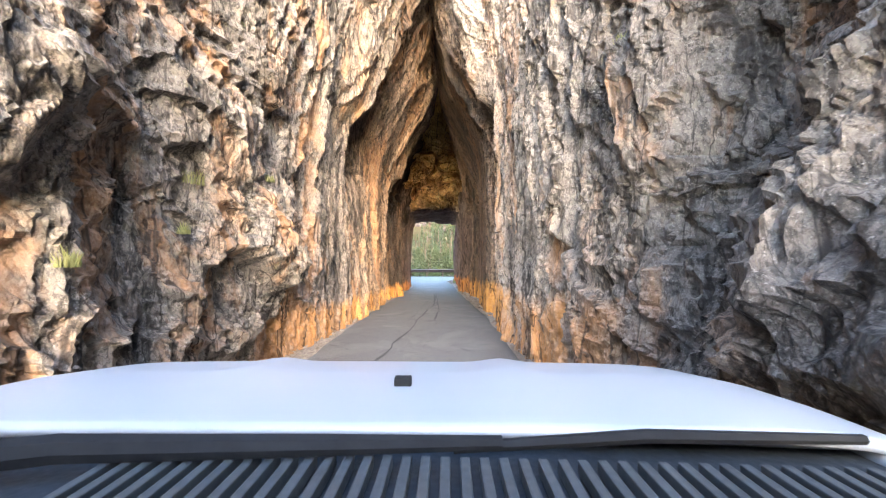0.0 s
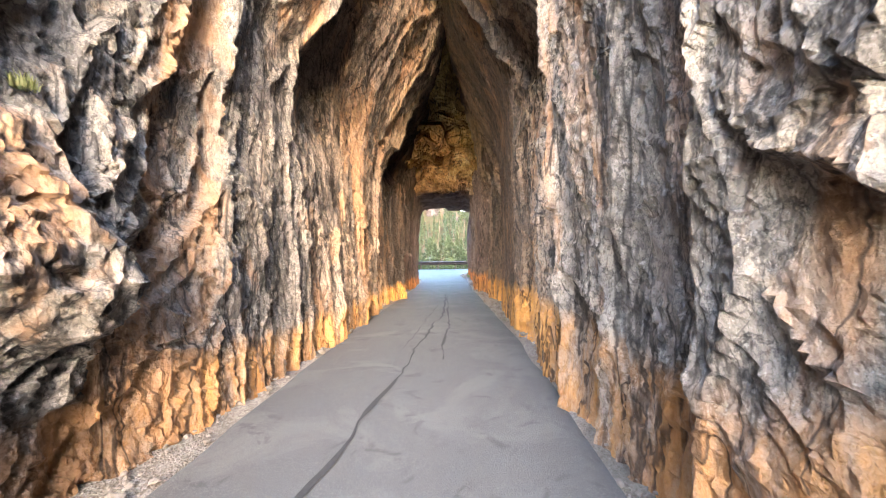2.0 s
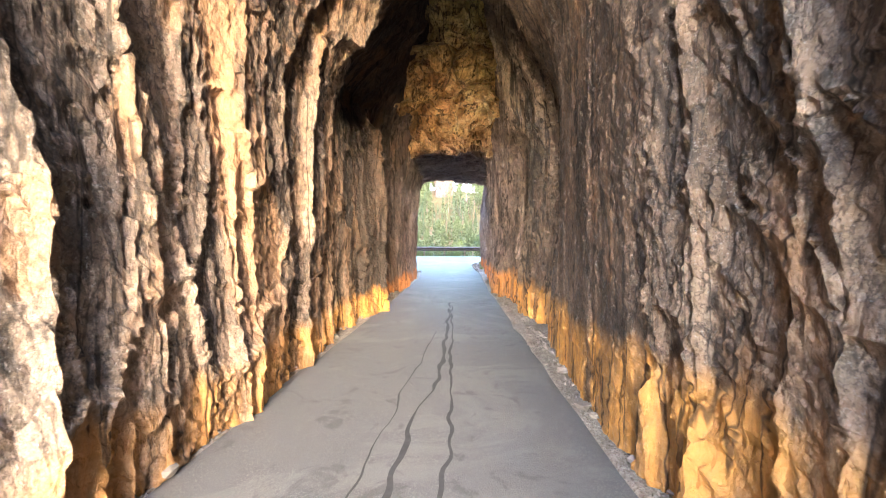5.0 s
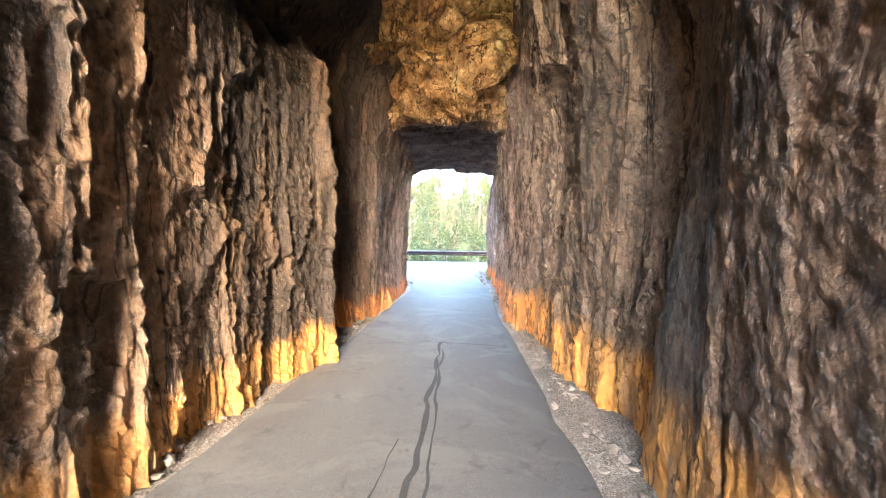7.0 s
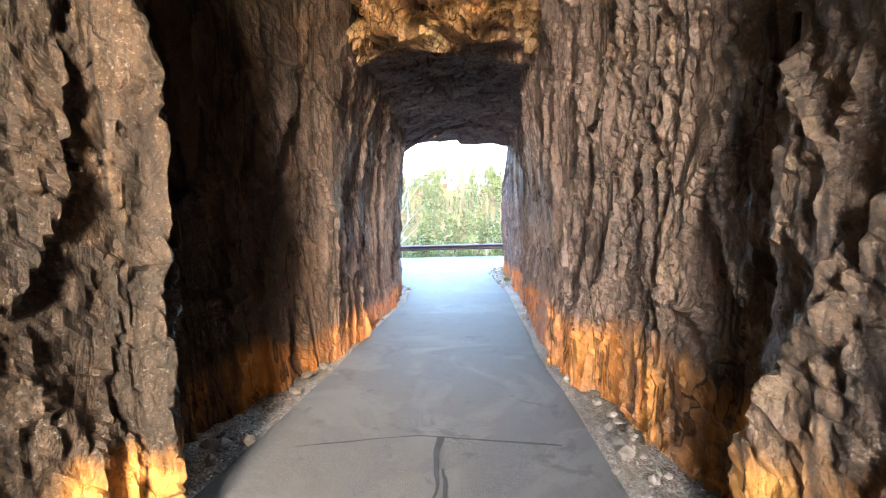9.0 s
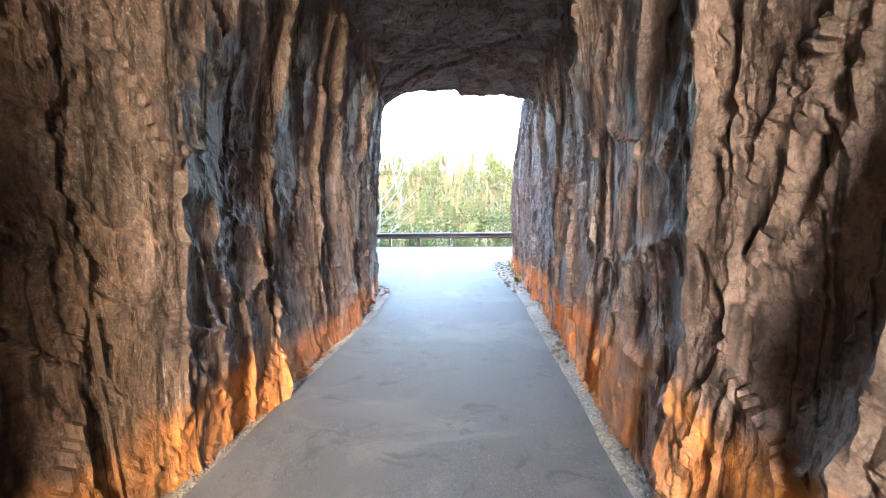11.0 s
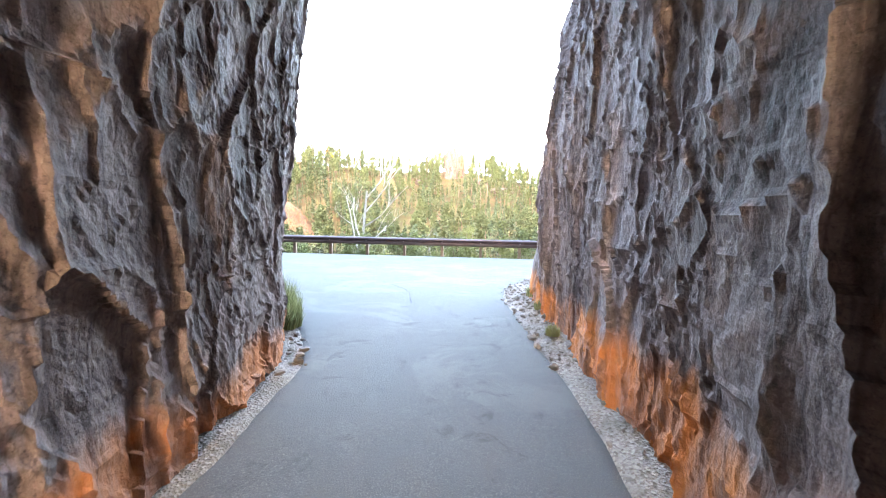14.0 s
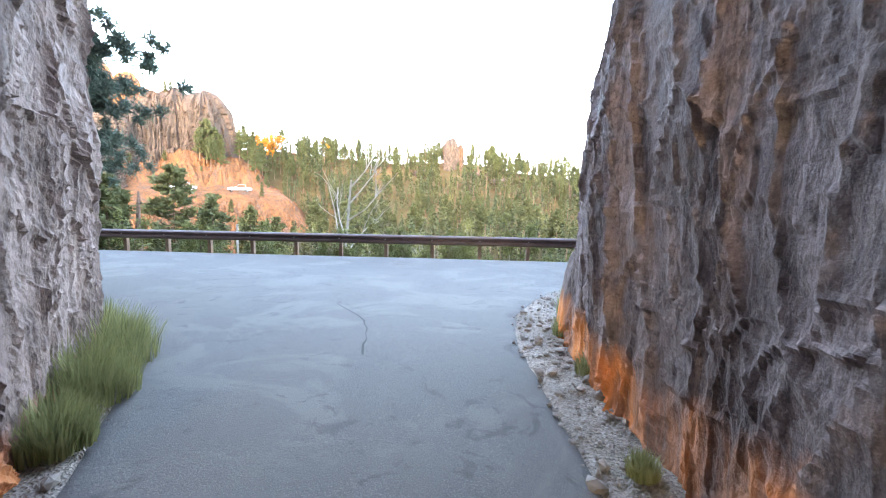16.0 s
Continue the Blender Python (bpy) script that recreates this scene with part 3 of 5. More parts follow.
RIGHT = [
    (20, -9, 0, -1, "0 0 0 -.1 -.2 -.3 -.4 -.5 -.7 -1 -1.6 -3"),
    (8.5, -8.6, -0.2, -1, "0 0 0 -.1 -.2 -.3 -.4 -.5 -.7 -1 -1.6 -3"),
    (3.9, -7.4, -0.7, -0.7, "0 0 0 -.1 -.2 -.3 -.4 -.5 -.7 -1 -1.6 -3"),
    (0, -5, -1, 0, "-2.5 -2.5 -2.5 -2.6 -2.8 -3 -3.1 -3.3 -3.6 -5.2 -9.12 -16.12"),
    (0, -2.5, -1, 0, "-2 -2 -2.05 -2.2 -2.4 -2.6 -2.8 -2.9 -3.2 -4.68 -8.17 -15.6"),
    (0, 0, -1, 0, "-1.6 -1.6 -1.62 -1.75 -1.9 -2.1 -2.3 -2.5 -2.8 -4.16 -7.6 -14.3"),
    (0, 1, -1, 0, "-1.5 -1.5 -1.55 -1.75 -1.9 -2 -2.1 -2.3 -2.6 -3.9 -7.03 -13"),
    (0, 1.9, -1, 0, "-1.6 -1.6 -1.9 -2.35 -2.3 -2.2 -2.2 -2.3 -2.5 -3.64 -6.27 -11.7"),
    (0, 2.7, -1, 0, "-1.5 -1.5 -1.62 -1.76 -1.82 -1.9 -2 -2.1 -2.3 -3.25 -5.7 -10.4"),
    (0, 3.4, -1, 0, "-1.43 -1.43 -1.52 -1.6 -1.62 -1.65 -1.72 -1.82 -2 -2.86 -4.94 -8.84"),
    (0, 4.4, -1, 0, "-1.4 -1.4 -1.45 -1.45 -1.43 -1.42 -1.45 -1.5 -1.55 -1.7 -3 -5.72"),
    (0, 5.6, -1, 0, "-1.4 -1.4 -1.47 -1.45 -1.42 -1.4 -1.4 -1.38 -1.38 -1.55 -2.2 -3.4"),
    (0, 6.9, -1, 0, "-1.4 -1.4 -1.45 -1.43 -1.42 -1.42 -1.4 -1.35 -1.25 -1.1 -.6 -.3"),
    (0, 7.3, -1, 0, "-1.4 -1.4 -1.43 -1.43 -1.45 -1.5 -1.48 -.92 -.72 -.5 -.2 .1"),
    (0, 7.8, -1, 0, "-1.4 -1.4 -1.43 -1.43 -1.48 -1.6 -1.6 -1.2 -.72 -.5 -.15 .1"),
    (0, 8.5, -1, 0, "-1.45 -1.45 -1.5 -1.52 -1.55 -1.7 -1.8 -1.7 -1.25 -.7 -.1 .1"),
    (0, 10, -1, 0, "-1.4 -1.4 -1.4 -1.4 -1.4 -1.38 -1.35 -1.25 -.95 -.5 .05 .1"),
    (0, 11.3, -1, 0, "-1.4 -1.4 -1.4 -1.4 -1.41 -1.4 -1.36 -1.25 -.9 -.45 .05 .1"),
    (0, 12.6, -1, 0, "-1.42 -1.42 -1.44 -1.44 -1.43 -1.4 -1.32 -1.15 -.75 -.25 .05 .1"),
    (0, 14, -1, 0, "-1.5 -1.5 -1.58 -1.8 -1.9 -1.7 -1.4 -1.05 -.65 -.4 .0 .1"),
    (0, 15.2, -1, 0, "-1.38 -1.38 -1.4 -1.4 -1.38 -1.35 -1.3 -1.1 -.85 -.5 -.05 .1"),
    (0, 15.8, -1, 0, "-1.34 -1.34 -1.36 -1.36 -1.34 -1.3 -1.25 -1.1 -.85 -.6 -.5 -.4"),
    (0, 15.95, -1, 0, "-1.6 -1.6 -1.66 -1.66 -1.62 -1.5 -1.3 -1.1 -.85 -.7 -.6 -.6"),
    (0, 16.2, -1, 0, "-1.45 -1.45 -1.5 -1.54 -1.54 -1.45 -1.25 -1.1 -.9 -.75 -.7 -.7"),
    (0, 16.8, -1, 0, "-1.3 -1.3 -1.35 -1.4 -1.42 -1.35 -1.2 -1.1 -.95 -.8 -.7 -.7"),
    (0, 18.6, -1, 0, "-1.0 -1.0 -1.05 -1.05 -1.05 -1.05 -1 -.95 -.95 -.95 -.9 -.8"),
    (0, 20, -1, 0, "-.9 -.9 -.92 -.95 -.95 -.9 -.85 -.85 -.85 -.85 -.85 -.85"),
    (0, 23.5, -1, 0, "-1 -1 -1 -1.02 -1 -.95 -.93 -.93 -.93 -.93 -.93 -.93"),
    (0, 25.5, -1, 0, "-.92 -.92 -.94 -.9 -.9 -.92 -.95 -1.0 -1.05 -1.1 -1.2 -1.3"),
    (0, 26.9, -1, 0, "-.86 -.86 -.80 -.76 -.86 -.96 -1.06 -1.16 -1.3 -1.5 -2 -3.2"),
    (0, 28.0, -1, 0, "-.88 -.88 -.86 -.9 -1.1 -1.3 -1.5 -1.65 -1.85 -2.1 -2.7 -4"),
    (1.5, 28.9, -0.7, 0.7, "0 0 0 -.05 -.2 -.3 -.4 -.5 -.6 -.8 -1.4 -2.4"),
    (3.0, 29.5, -0.1, 1, "0 0 0 -.1 -.2 -.3 -.4 -.4 -.5 -.7 -1.2 -2.2"),
    (7, 29.6, 0, 1, "0 0 -.1 -.2 -.3 -.4 -.5 -.6 -.8 -1 -1.8 -3"),
    (14, 29.0, 0, 1, "0 0 -.1 -.2 -.3 -.4 -.5 -.6 -.8 -1 -1.8 -3"),
    (30, 26, 0.2, 1, "0 0 -.1 -.2 -.3 -.4 -.5 -.6 -.8 -1 -1.8 -3"),
    (80, 16, 0.2, 1, "0 0 -.1 -.2 -.3 -.4 -.5 -.6 -.8 -1 -1.8 -3"),
]


def soft_interp(s, at, values):
    """Interpolation with slightly eased steps between the given places, along the first axis."""
    at = np.asarray(at, float)
    k = np.clip(np.searchsorted(at, s, "right") - 1, 0, len(at) - 2)
    f = (s - at[k]) / (at[k + 1] - at[k])
    f = 0.5 * f + 0.5 * f * f * (3 - 2 * f)
    f = f.reshape(-1, *[1] * (values.ndim - 1))
    return values[k] * (1 - f) + values[k + 1] * f


def rock_relief(u, z, y, seed):
    """Depth of the broken rock face (blocks, upright plates, lumps, cracks) and the tone of each block. u runs along the face."""
    reach = 4.6 if seed == 300 else 7.0
    entry = np.clip((reach - y) / 2.2, 0, 1)          # blocky at the mouth
    exit_ = np.clip((y - 16.6) / 2.0, 0, 1)           # lumpy at the far end
    mid = (1 - entry) * (1 - exit_)                   # upright plates between
    lean = 0.30 * vnoise(u * 0.12, z * 0.0 + 3.0, seed + 9)
    wu = u + lean * (z - 2.0) * 0.5 + 0.07 * fbm(u * 1.3, z * 0.6, seed + 1, 3) + 0.02 * vnoise(u * 7, z * 5, seed + 2)
    wz = z + 0.22 * vnoise(u * 0.9, z * 0.9, seed + 3) + 0.03 * vnoise(u * 5, z * 5, seed + 8)
    d = (0.11 * entry + 0.05 * mid + 0.035 * exit_) * fbm(wu * 0.75, wz * (0.7 * entry + 0.25 * mid + 0.75 * exit_), seed + 4, 3)
    d = d + 0.012 * exit_ * fbm(wu * 3.2, wz * 1.3, seed + 5, 3)
    tone = 0.0
    #          across, up at the mouth / inside / far end, depth, tilt, gap, kind
    layers = ((0.95, 0.85, 0.17, 0.35, 0.17, 0.24, 0.06, 20), (2.3, 2.0, 0.55, 1.0, 0.10, 0.17, 0.05, 40), (5.2, 4.8, 1.7, 2.6, 0.050, 0.10, 0.026, 60), (12.0, 11.5, 5.5, 9.0, 0.024, 0.05, 0.012, 75))
    for k, (size, t0, t1, t2, depth, tilt, gap, key) in enumerate(layers):
        tall = t0 * entry + t1 * mid + t2 * exit_
        own, ox, oy, edge = cells(wu * size + 3 * k, wz * tall, seed + key)
        amount = entry + (0.85, 0.75, 0.7, 0.7)[k] * mid + (0.42, 0.46, 0.32, 0.20)[k] * exit_
        a, b = own * 7 % 1 - 0.5, own * 13 % 1 - 0.40
        d = d + amount * (depth * (own - 0.5) + tilt * (ox * a + oy * b * (entry + 0.7 * mid + 0.8 * exit_)))
        d = d - gap * amount * np.exp(-edge / 0.055)
        d = d - 0.22 / size * (own * 17 % 1 > 0.93) * entry * np.clip(edge / 0.22, 0, 1)      # chips that fell out
        tone = tone + (0.25, 0.40, 0.25, 0.10)[k] * (own * 23 % 1)
    # long open joints
    for size, tall, depth in ((0.7, 0.12, 0.16), (1.7, 0.35, 0.07)):
        d = d - depth * (mid + 0.5 * exit_ + 0.35 * entry) * np.exp(-np.abs(vnoise(wu * size + 7, wz * tall, seed + 16)) / 0.035)
    d = d - 0.022 * (exit_ * (seed != 700) + 0.5 * mid) * np.exp(-np.abs(vnoise(wu * 5 + 3, wz * 2.4, seed + 91)) / 0.07)
    if seed == 300:      # the plain smooth panel of the east wall
        d = d + (-0.10 - d) * 0.86 * np.clip((y - 10.0) / 0.4, 0, 1) * np.clip((13.9 - y) / 0.3, 0, 1)
    d = d + 0.010 * (1 - 0.5 * exit_) * fbm(u * 15, z * 13, seed + 90, 3, 0.7)
    d = d - 0.02 * entry - 0.05 * mid - 0.07 * exit_
    return d, tone


def rock_face(name, columns, seed, flip, label):
    plan = np.array([[c[0], c[1]] for c in columns], float)
    nrm = np.array([[c[2], c[3]] for c in columns], float)
    nrm /= np.linalg.norm(nrm, axis=1, keepdims=True)
    off = np.array([[float(v) for v in c[4].split()] for c in columns])
    last = off[:, -1:]
    off = np.concatenate([off, last - 5, last - 13, last - 22], 1)
    net = np.zeros((len(columns), len(ZS), 3))
    net[:, :, :2] = plan[:, None] + nrm[:, None] * off[:, :, None]
    net[:, :, 2] = ZS
    ref = net[:, 2, :2]
    along = np.r_[0, np.cumsum(np.linalg.norm(np.diff(ref, axis=0), axis=1))]
    ys = ref[:, 1]
    start = along[np.argmax((ys > -1.8) & (np.abs(ref[:, 0]) < 3.5))]
    end = along[np.where((np.abs(ref[:, 0]) < 5.4) & (ys > 20))[0][-1]]
    s = np.r_[np.arange(0, start - 0.4, 0.4), np.arange(start - 0.3, end, 0.025), np.arange(end, along[-1], 0.35)]
    zk = np.r_[np.arange(-0.5, 0, 0.1), np.arange(0, 4.4, 0.027), np.arange(4.4, 6.5, 0.04), np.arange(6.5, 10, 0.08), np.arange(10, 14, 0.2)]
    rows = np.interp(zk, ZS[:12], np.arange(12))
    rows = np.r_[rows, np.linspace(11.1, 14, 24)]
    surf = soft_interp(s, along, net)
    surf = np.moveaxis(soft_interp(rows, np.arange(len(ZS)), np.moveaxis(surf, 1, 0)), 0, 1)
    du, dv = np.gradient(surf, axis=0), np.gradient(surf, axis=1)
    n = np.cross(du, dv)
    n /= np.linalg.norm(n, axis=2, keepdims=True) + 1e-9
    if flip:
        n = -n
    uu = np.broadcast_to(s[:, None], surf.shape[:2])
    d, tone = rock_relief(uu, surf[:, :, 2], surf[:, :, 1], seed)
    worn = d                 # only the steepest edges are rounded off
    for axis in (0, 1):
        worn = 0.5 * worn + 0.25 * (np.roll(worn, 1, axis) + np.roll(worn, -1, axis))
    steep = np.clip((np.abs(d - worn) - 0.022) / 0.03, 0, 1)
    d = d * (1 - steep) + worn * steep
    hi = np.clip((surf[:, :, 2] - 5) / 6, 0, 1)
    d = d * (1 + 1.6 * hi)
    surf = surf + n * d[:, :, None]
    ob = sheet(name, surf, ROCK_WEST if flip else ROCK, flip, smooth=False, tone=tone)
    return tagged(ob, label, "rock wall", kind="structure")


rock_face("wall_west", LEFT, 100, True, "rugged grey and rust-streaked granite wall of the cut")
rock_face("wall_east", RIGHT, 300, False, "fluted grey granite wall with an orange headlight glow painted along its foot")

# the roof of the short tunnel and the face over its mouth
ROOF = [(25.9, 15.5), (25.5, 9), (25.35, 6), (25.25, 4.6), (25.0, 3.9), (24.6, 3.72), (23, 3.85), (21, 3.98), (20.0, 3.98), (19.55, 3.93),
        (19.2, 4.15), (18.85, 4.5), (18.4, 5.1), (17.8, 6.3), (17.35, 7.6), (17.15, 9), (16.95, 12), (17.2, 15.5)]
prof = np.array(ROOF, float)
along = np.r_[0, np.cumsum(np.linalg.norm(np.diff(prof, axis=0), axis=1))]
fine = np.r_[np.arange(0, along[3], 0.2), np.arange(along[3], along[-3], 0.027), np.arange(along[-3], along[-1], 0.2)]
line = soft_interp(fine, along, prof)
xs = np.arange(-2.6, 2.3, 0.027)
roof = np.zeros((len(fine), len(xs), 3))
roof[:, :, 0] = xs
roof[:, :, 1:] = line[:, None]
edge_of = np.clip(np.abs(xs + 0.45) / 1.5, 0, 1.3) ** 5
roof[:, :, 2] -= 0.28 * edge_of * np.exp(-np.clip(line[:, 1:2] - 4.2, 0, 9))
roof[:, :, 2] -= 0.12 * np.clip((xs + 0.55) / 0.12, 0, 1) * np.exp(-(((line[:, 0:1] - 24.6) / 0.9) ** 2))
nn = np.cross(np.gradient(roof, axis=0), np.gradient(roof, axis=1))
nn /= np.linalg.norm(nn, axis=2, keepdims=True) + 1e-9
uu, vv = np.meshgrid(xs, fine, indexing="xy")
blocks, shade_of = rock_relief(uu + 50, vv * 0.9, np.zeros_like(uu), 700)
blocks = 0.8 * blocks * np.interp(fine, [along[3], along[4], along[7], along[8], along[10], along[13], along[15]], [0.45, 0.45, 0.6, 0.6, 0.5, 0.6, 0.7])[:, None]
lip = np.interp(fine, [along[8], along[9], along[10], along[13], along[15]], [0, 0.5, 1, 1, 0.8])[:, None]
for size, depth, k in ((0.8, 0.75, 5), (1.9, 0.34, 6), (4.5, 0.13, 7)):                     # broken blocks over the mouth
    own, ox, oy, edge = cells((uu + 0.2 * vnoise(uu * 2, vv * 2, 760)) * size, (vv + 0.2 * vnoise(uu * 2 + 9, vv * 2, 761)) * size * 1.1, 760 + k)
    blocks = blocks + lip * (depth * (own - 0.5) + depth * 0.9 * oy * (own * 7 % 1 - 0.3) + depth * ox * (own * 13 % 1 - 0.5) - 0.15 * depth * np.exp(-edge / 0.05))
    shade_of = shade_of + 0.25 * lip * (own * 11 % 1 - 0.5)
roof += nn * (-blocks[:, :, None])
tagged(sheet("ceiling", roof, ROCK_OCHRE, False, smooth=False, tone=shade_of), "rough blocky granite roof of the short tunnel", "rock ceiling", kind="structure")

# ---- ground and road ----
CREST_AZ = [-180, -60, -30, -14, -10, -5, 0, 5, 10, 15, 25, 35, 47, 70, 180]
CREST = [6, 8, 11, 12, 14, 16, 19, 21, 20, 22, 24, 24, 26, 20, 6]
FALL_R = [0, 13.2, 15, 20, 30, 60, 95, 120, 150, 175, 200, 320, 900]
FALL_H = [-0.12, -0.12, -0.9, -4, -8, -12, -8.5, -3, 0, 0, 0, 0, 0]
RISE = [0, 0, 0, 0, 0, 0, 0, 0, 0.42, 0.93, 1.06, 0.85, 0.4]


def ground_z(x, y):
    """Height of the natural ground: level by the road, a gully beyond the rail, then the wooded hill."""
    x, y = np.asarray(x, float), np.asarray(y, float)
    out = np.hypot(x * 0.999, y - 23.0)
    az = np.degrees(np.arctan2(-x, y - 23.0))
    reach = np.where(np.abs(az) < 80, np.maximum(out * np.cos(np.radians(np.clip(np.abs(az), 0, 62))), out * 0.55), out)
    reach = np.where(y < 35, np.minimum(reach, 13.0), reach)
    reach = np.where(out > 60, np.maximum(reach, out * np.clip((out - 60) / 60, 0, 1)), reach)
    front = np.clip((y - 33) / 3, 0, 1)
    z = np.interp(reach, FALL_R, FALL_H) + np.interp(reach, FALL_R, RISE) * np.interp(az, CREST_AZ, CREST)
    z = z + np.clip((reach - 16) / 25, 0, 1) * (1.3 * fbm(x * 0.035, y * 0.035, 900, 4) + 0.35 * fbm(x * 0.2, y * 0.2, 910, 3))
    back = road_z(y) - 0.12 - 0.02 * np.clip(np.abs(x) - 40, 0, 200)
    back = back + np.clip((out - 40) / 60, 0, 1) * 3.0 * fbm(x * 0.02, y * 0.02, 930, 3)
    return back * (1 - front) + z * front


ramp_axis = np.r_[-np.geomspace(6, 1500, 75)[::-1], np.linspace(-5.5, 5.5, 23), np.geomspace(6, 1500, 75)]
dense = np.unique(np.r_[ramp_axis, np.arange(-110, 90, 2.0)])
ya = np.unique(np.r_[ramp_axis + 20, np.arange(34, 240, 1.6), np.arange(34, 50, 0.5)])
gx, gy = np.meshgrid(dense, ya, indexing="ij")
tagged(sheet("ground", np.stack([gx, gy, ground_z(gx, gy)], -1), GROUND), "dry grass and rocky soil of a wooded hillside", "ground", kind="structure")

LEFT_EDGE = [(-30, -2.4), (-6, -1.9), (0, -1.62), (8, -1.66), (12, -1.72), (18.5, -1.66), (23.4, -1.7), (24.6, -1.85), (25.5, -2.25), (26.5, -2.9), (27.5, -3.6), (28.4, -4.7),
             (29.2, -6.0), (30.0, -9), (30.6, -14), (31.2, -40), (35.3, -40)]
RIGHT_EDGE = [(-30, 2.1), (-6, 1.6), (0, 1.32), (8, 1.25), (12, 1.1), (18.5, 0.78), (23.5, 0.62), (24.6, 0.55), (25.5, 0.48), (26.5, 0.36), (27.5, 0.28), (28.4, 0.27),
              (29.2, 0.34), (30.0, 0.6), (30.8, 1.0), (31.6, 1.6), (32.3, 2.4), (33.0, 5), (33.5, 40), (35.3, 40)]
rows_y = np.unique(np.r_[np.arange(-30, 22, 0.5), np.arange(22, 35.31, 0.12)])
lx = np.interp(rows_y, *np.array(LEFT_EDGE).T) + 0.035 * fbm(rows_y * 1.1, rows_y * 0, 41, 3)
rx = np.interp(rows_y, *np.array(RIGHT_EDGE).T) + 0.035 * fbm(rows_y * 1.1, rows_y * 0, 43, 3)
f = np.linspace(0, 1, 41)
road = np.zeros((len(rows_y), 41, 3))
road[:, :, 0] = lx[:, None] * (1 - f) + rx[:, None] * f
road[:, :, 1] = rows_y[:, None]
road[:, :, 2] = road_z(rows_y)[:, None] + 0.006 * fbm(road[:, :, 0] * 1.2, road[:, :, 1] * 0.8, 45, 3)
road[:, 0, 2] -= 0.02
road[:, -1, 2] -= 0.02
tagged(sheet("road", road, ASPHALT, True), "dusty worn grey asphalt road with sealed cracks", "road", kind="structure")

# gravel shoulders between asphalt and rock
for name, edge, side in (("shoulder_west", lx, -1), ("shoulder_east", rx, 1)):
    ry = np.arange(-12, 33, 0.12)
    e = np.interp(ry, rows_y, edge)
    g = np.linspace(-0.06, 1.0, 14)
    width = np.interp(ry, [-12, 22, 25, 28, 33], [0.8, 0.8, 0.9, 1.8, 1.8])
    sh = np.zeros((len(ry), 14, 3))
    sh[:, :, 0] = e[:, None] + side * g * width[:, None]
    sh[:, :, 1] = ry[:, None]
    sh[:, :, 2] = road_z(ry)[:, None] - 0.012 + 0.10 * np.clip(g, 0, 1) ** 1.3 + 0.018 * fbm(sh[:, :, 0] * 5, ry[:, None] * 5, 47, 3)
    sh[:, 0, 2] = road_z(ry) - 0.06
    tagged(sheet(name, sh, GRAVEL, side > 0), "strip of tan gravel and grit beside the asphalt", "gravel", kind="structure")


def ribbon(points, width, seed):
    """A thin wavy line of crack filler on the road."""
    p = np.array(points, float)
    t = np.r_[0, np.cumsum(np.linalg.norm(np.diff(p, axis=0), axis=1))]
    s = np.arange(0, t[-1], 0.06)
    c = np.stack([np.interp(s, t, p[:, 0]), np.interp(s, t, p[:, 1])], -1)
    c[:, 0] += 0.05 * vnoise(s * 1.3, s * 0 + seed, seed) + 0.02 * vnoise(s * 5, s * 0 + seed, seed + 1)
    w = width * (0.7 + 0.5 * vnoise(s * 3, s * 0, seed + 2)) / 2
    d = np.gradient(c, axis=0)
    d /= np.linalg.norm(d, axis=1, keepdims=True)
    side = np.stack([-d[:, 1], d[:, 0]], -1) * w[:, None]
    out = np.zeros((len(s), 2, 3))
    out[:, 0, :2], out[:, 1, :2] = c + side, c - side
    out[:, :, 2] = road_z(out[:, :, 1]) + 0.012
    return out


ROAD = bpy.data.objects["road"]
for k, (pts, w) in enumerate((([(-0.75, 4), (-0.45, 7), (-0.25, 10), (-0.1, 13), (-0.25, 17)], 0.055), ([(0.02, 8), (0.05, 11), (-0.05, 14), (-0.2, 16.6)], 0.04),
                              ([(-0.6, 8.5), (-0.45, 11), (-0.35, 14)], 0.018), ([(-1.3, 16.8), (-0.4, 17.0), (0.6, 16.9)], 0.03), ([(-2.2, 29.5), (-1.6, 28.6), (-1.3, 27.4)], 0.03))):
    crack = sheet("sealed_crack", ribbon(pts, w, 60 + 7 * k), TAR, True)
    crack.parent = ROAD


# ---- loose stones and plants ----
def stones(name, spots, seed, label, material=STONE):
    rng = np.random.default_rng(seed)
    verts, faces = [], []
    base = bmesh.new()
    bmesh.ops.create_icosphere(base, subdivisions=1, radius=1)
    bv = np.array([v.co for v in base.verts])
    bf = [[v.index for v in p.verts] for p in base.faces]
    base.free()
    for x, y, z, r in spots:
        q = bv * (1 + 0.5 * (rng.random((len(bv), 1)) - 0.5)) * (r * (0.6 + 0.9 * rng.random(3))) * (1, 1, 0.7)
        a = rng.random() * 6.28
        q = q @ np.array([[math.cos(a), -math.sin(a), 0], [math.sin(a), math.cos(a), 0], [0, 0, 1]])
        faces += [[i + len(verts) for i in p] for p in bf]
        verts += list(q + (x, y, z + r * 0.25))
    ob = new(name, mesh_from(verts, faces, name))
    ob.data.materials.append(material)
    return tagged(ob, label, "stones", kind="stuff")


def edge_x(y, side):
    return float(np.interp(y, rows_y, rx if side > 0 else lx))


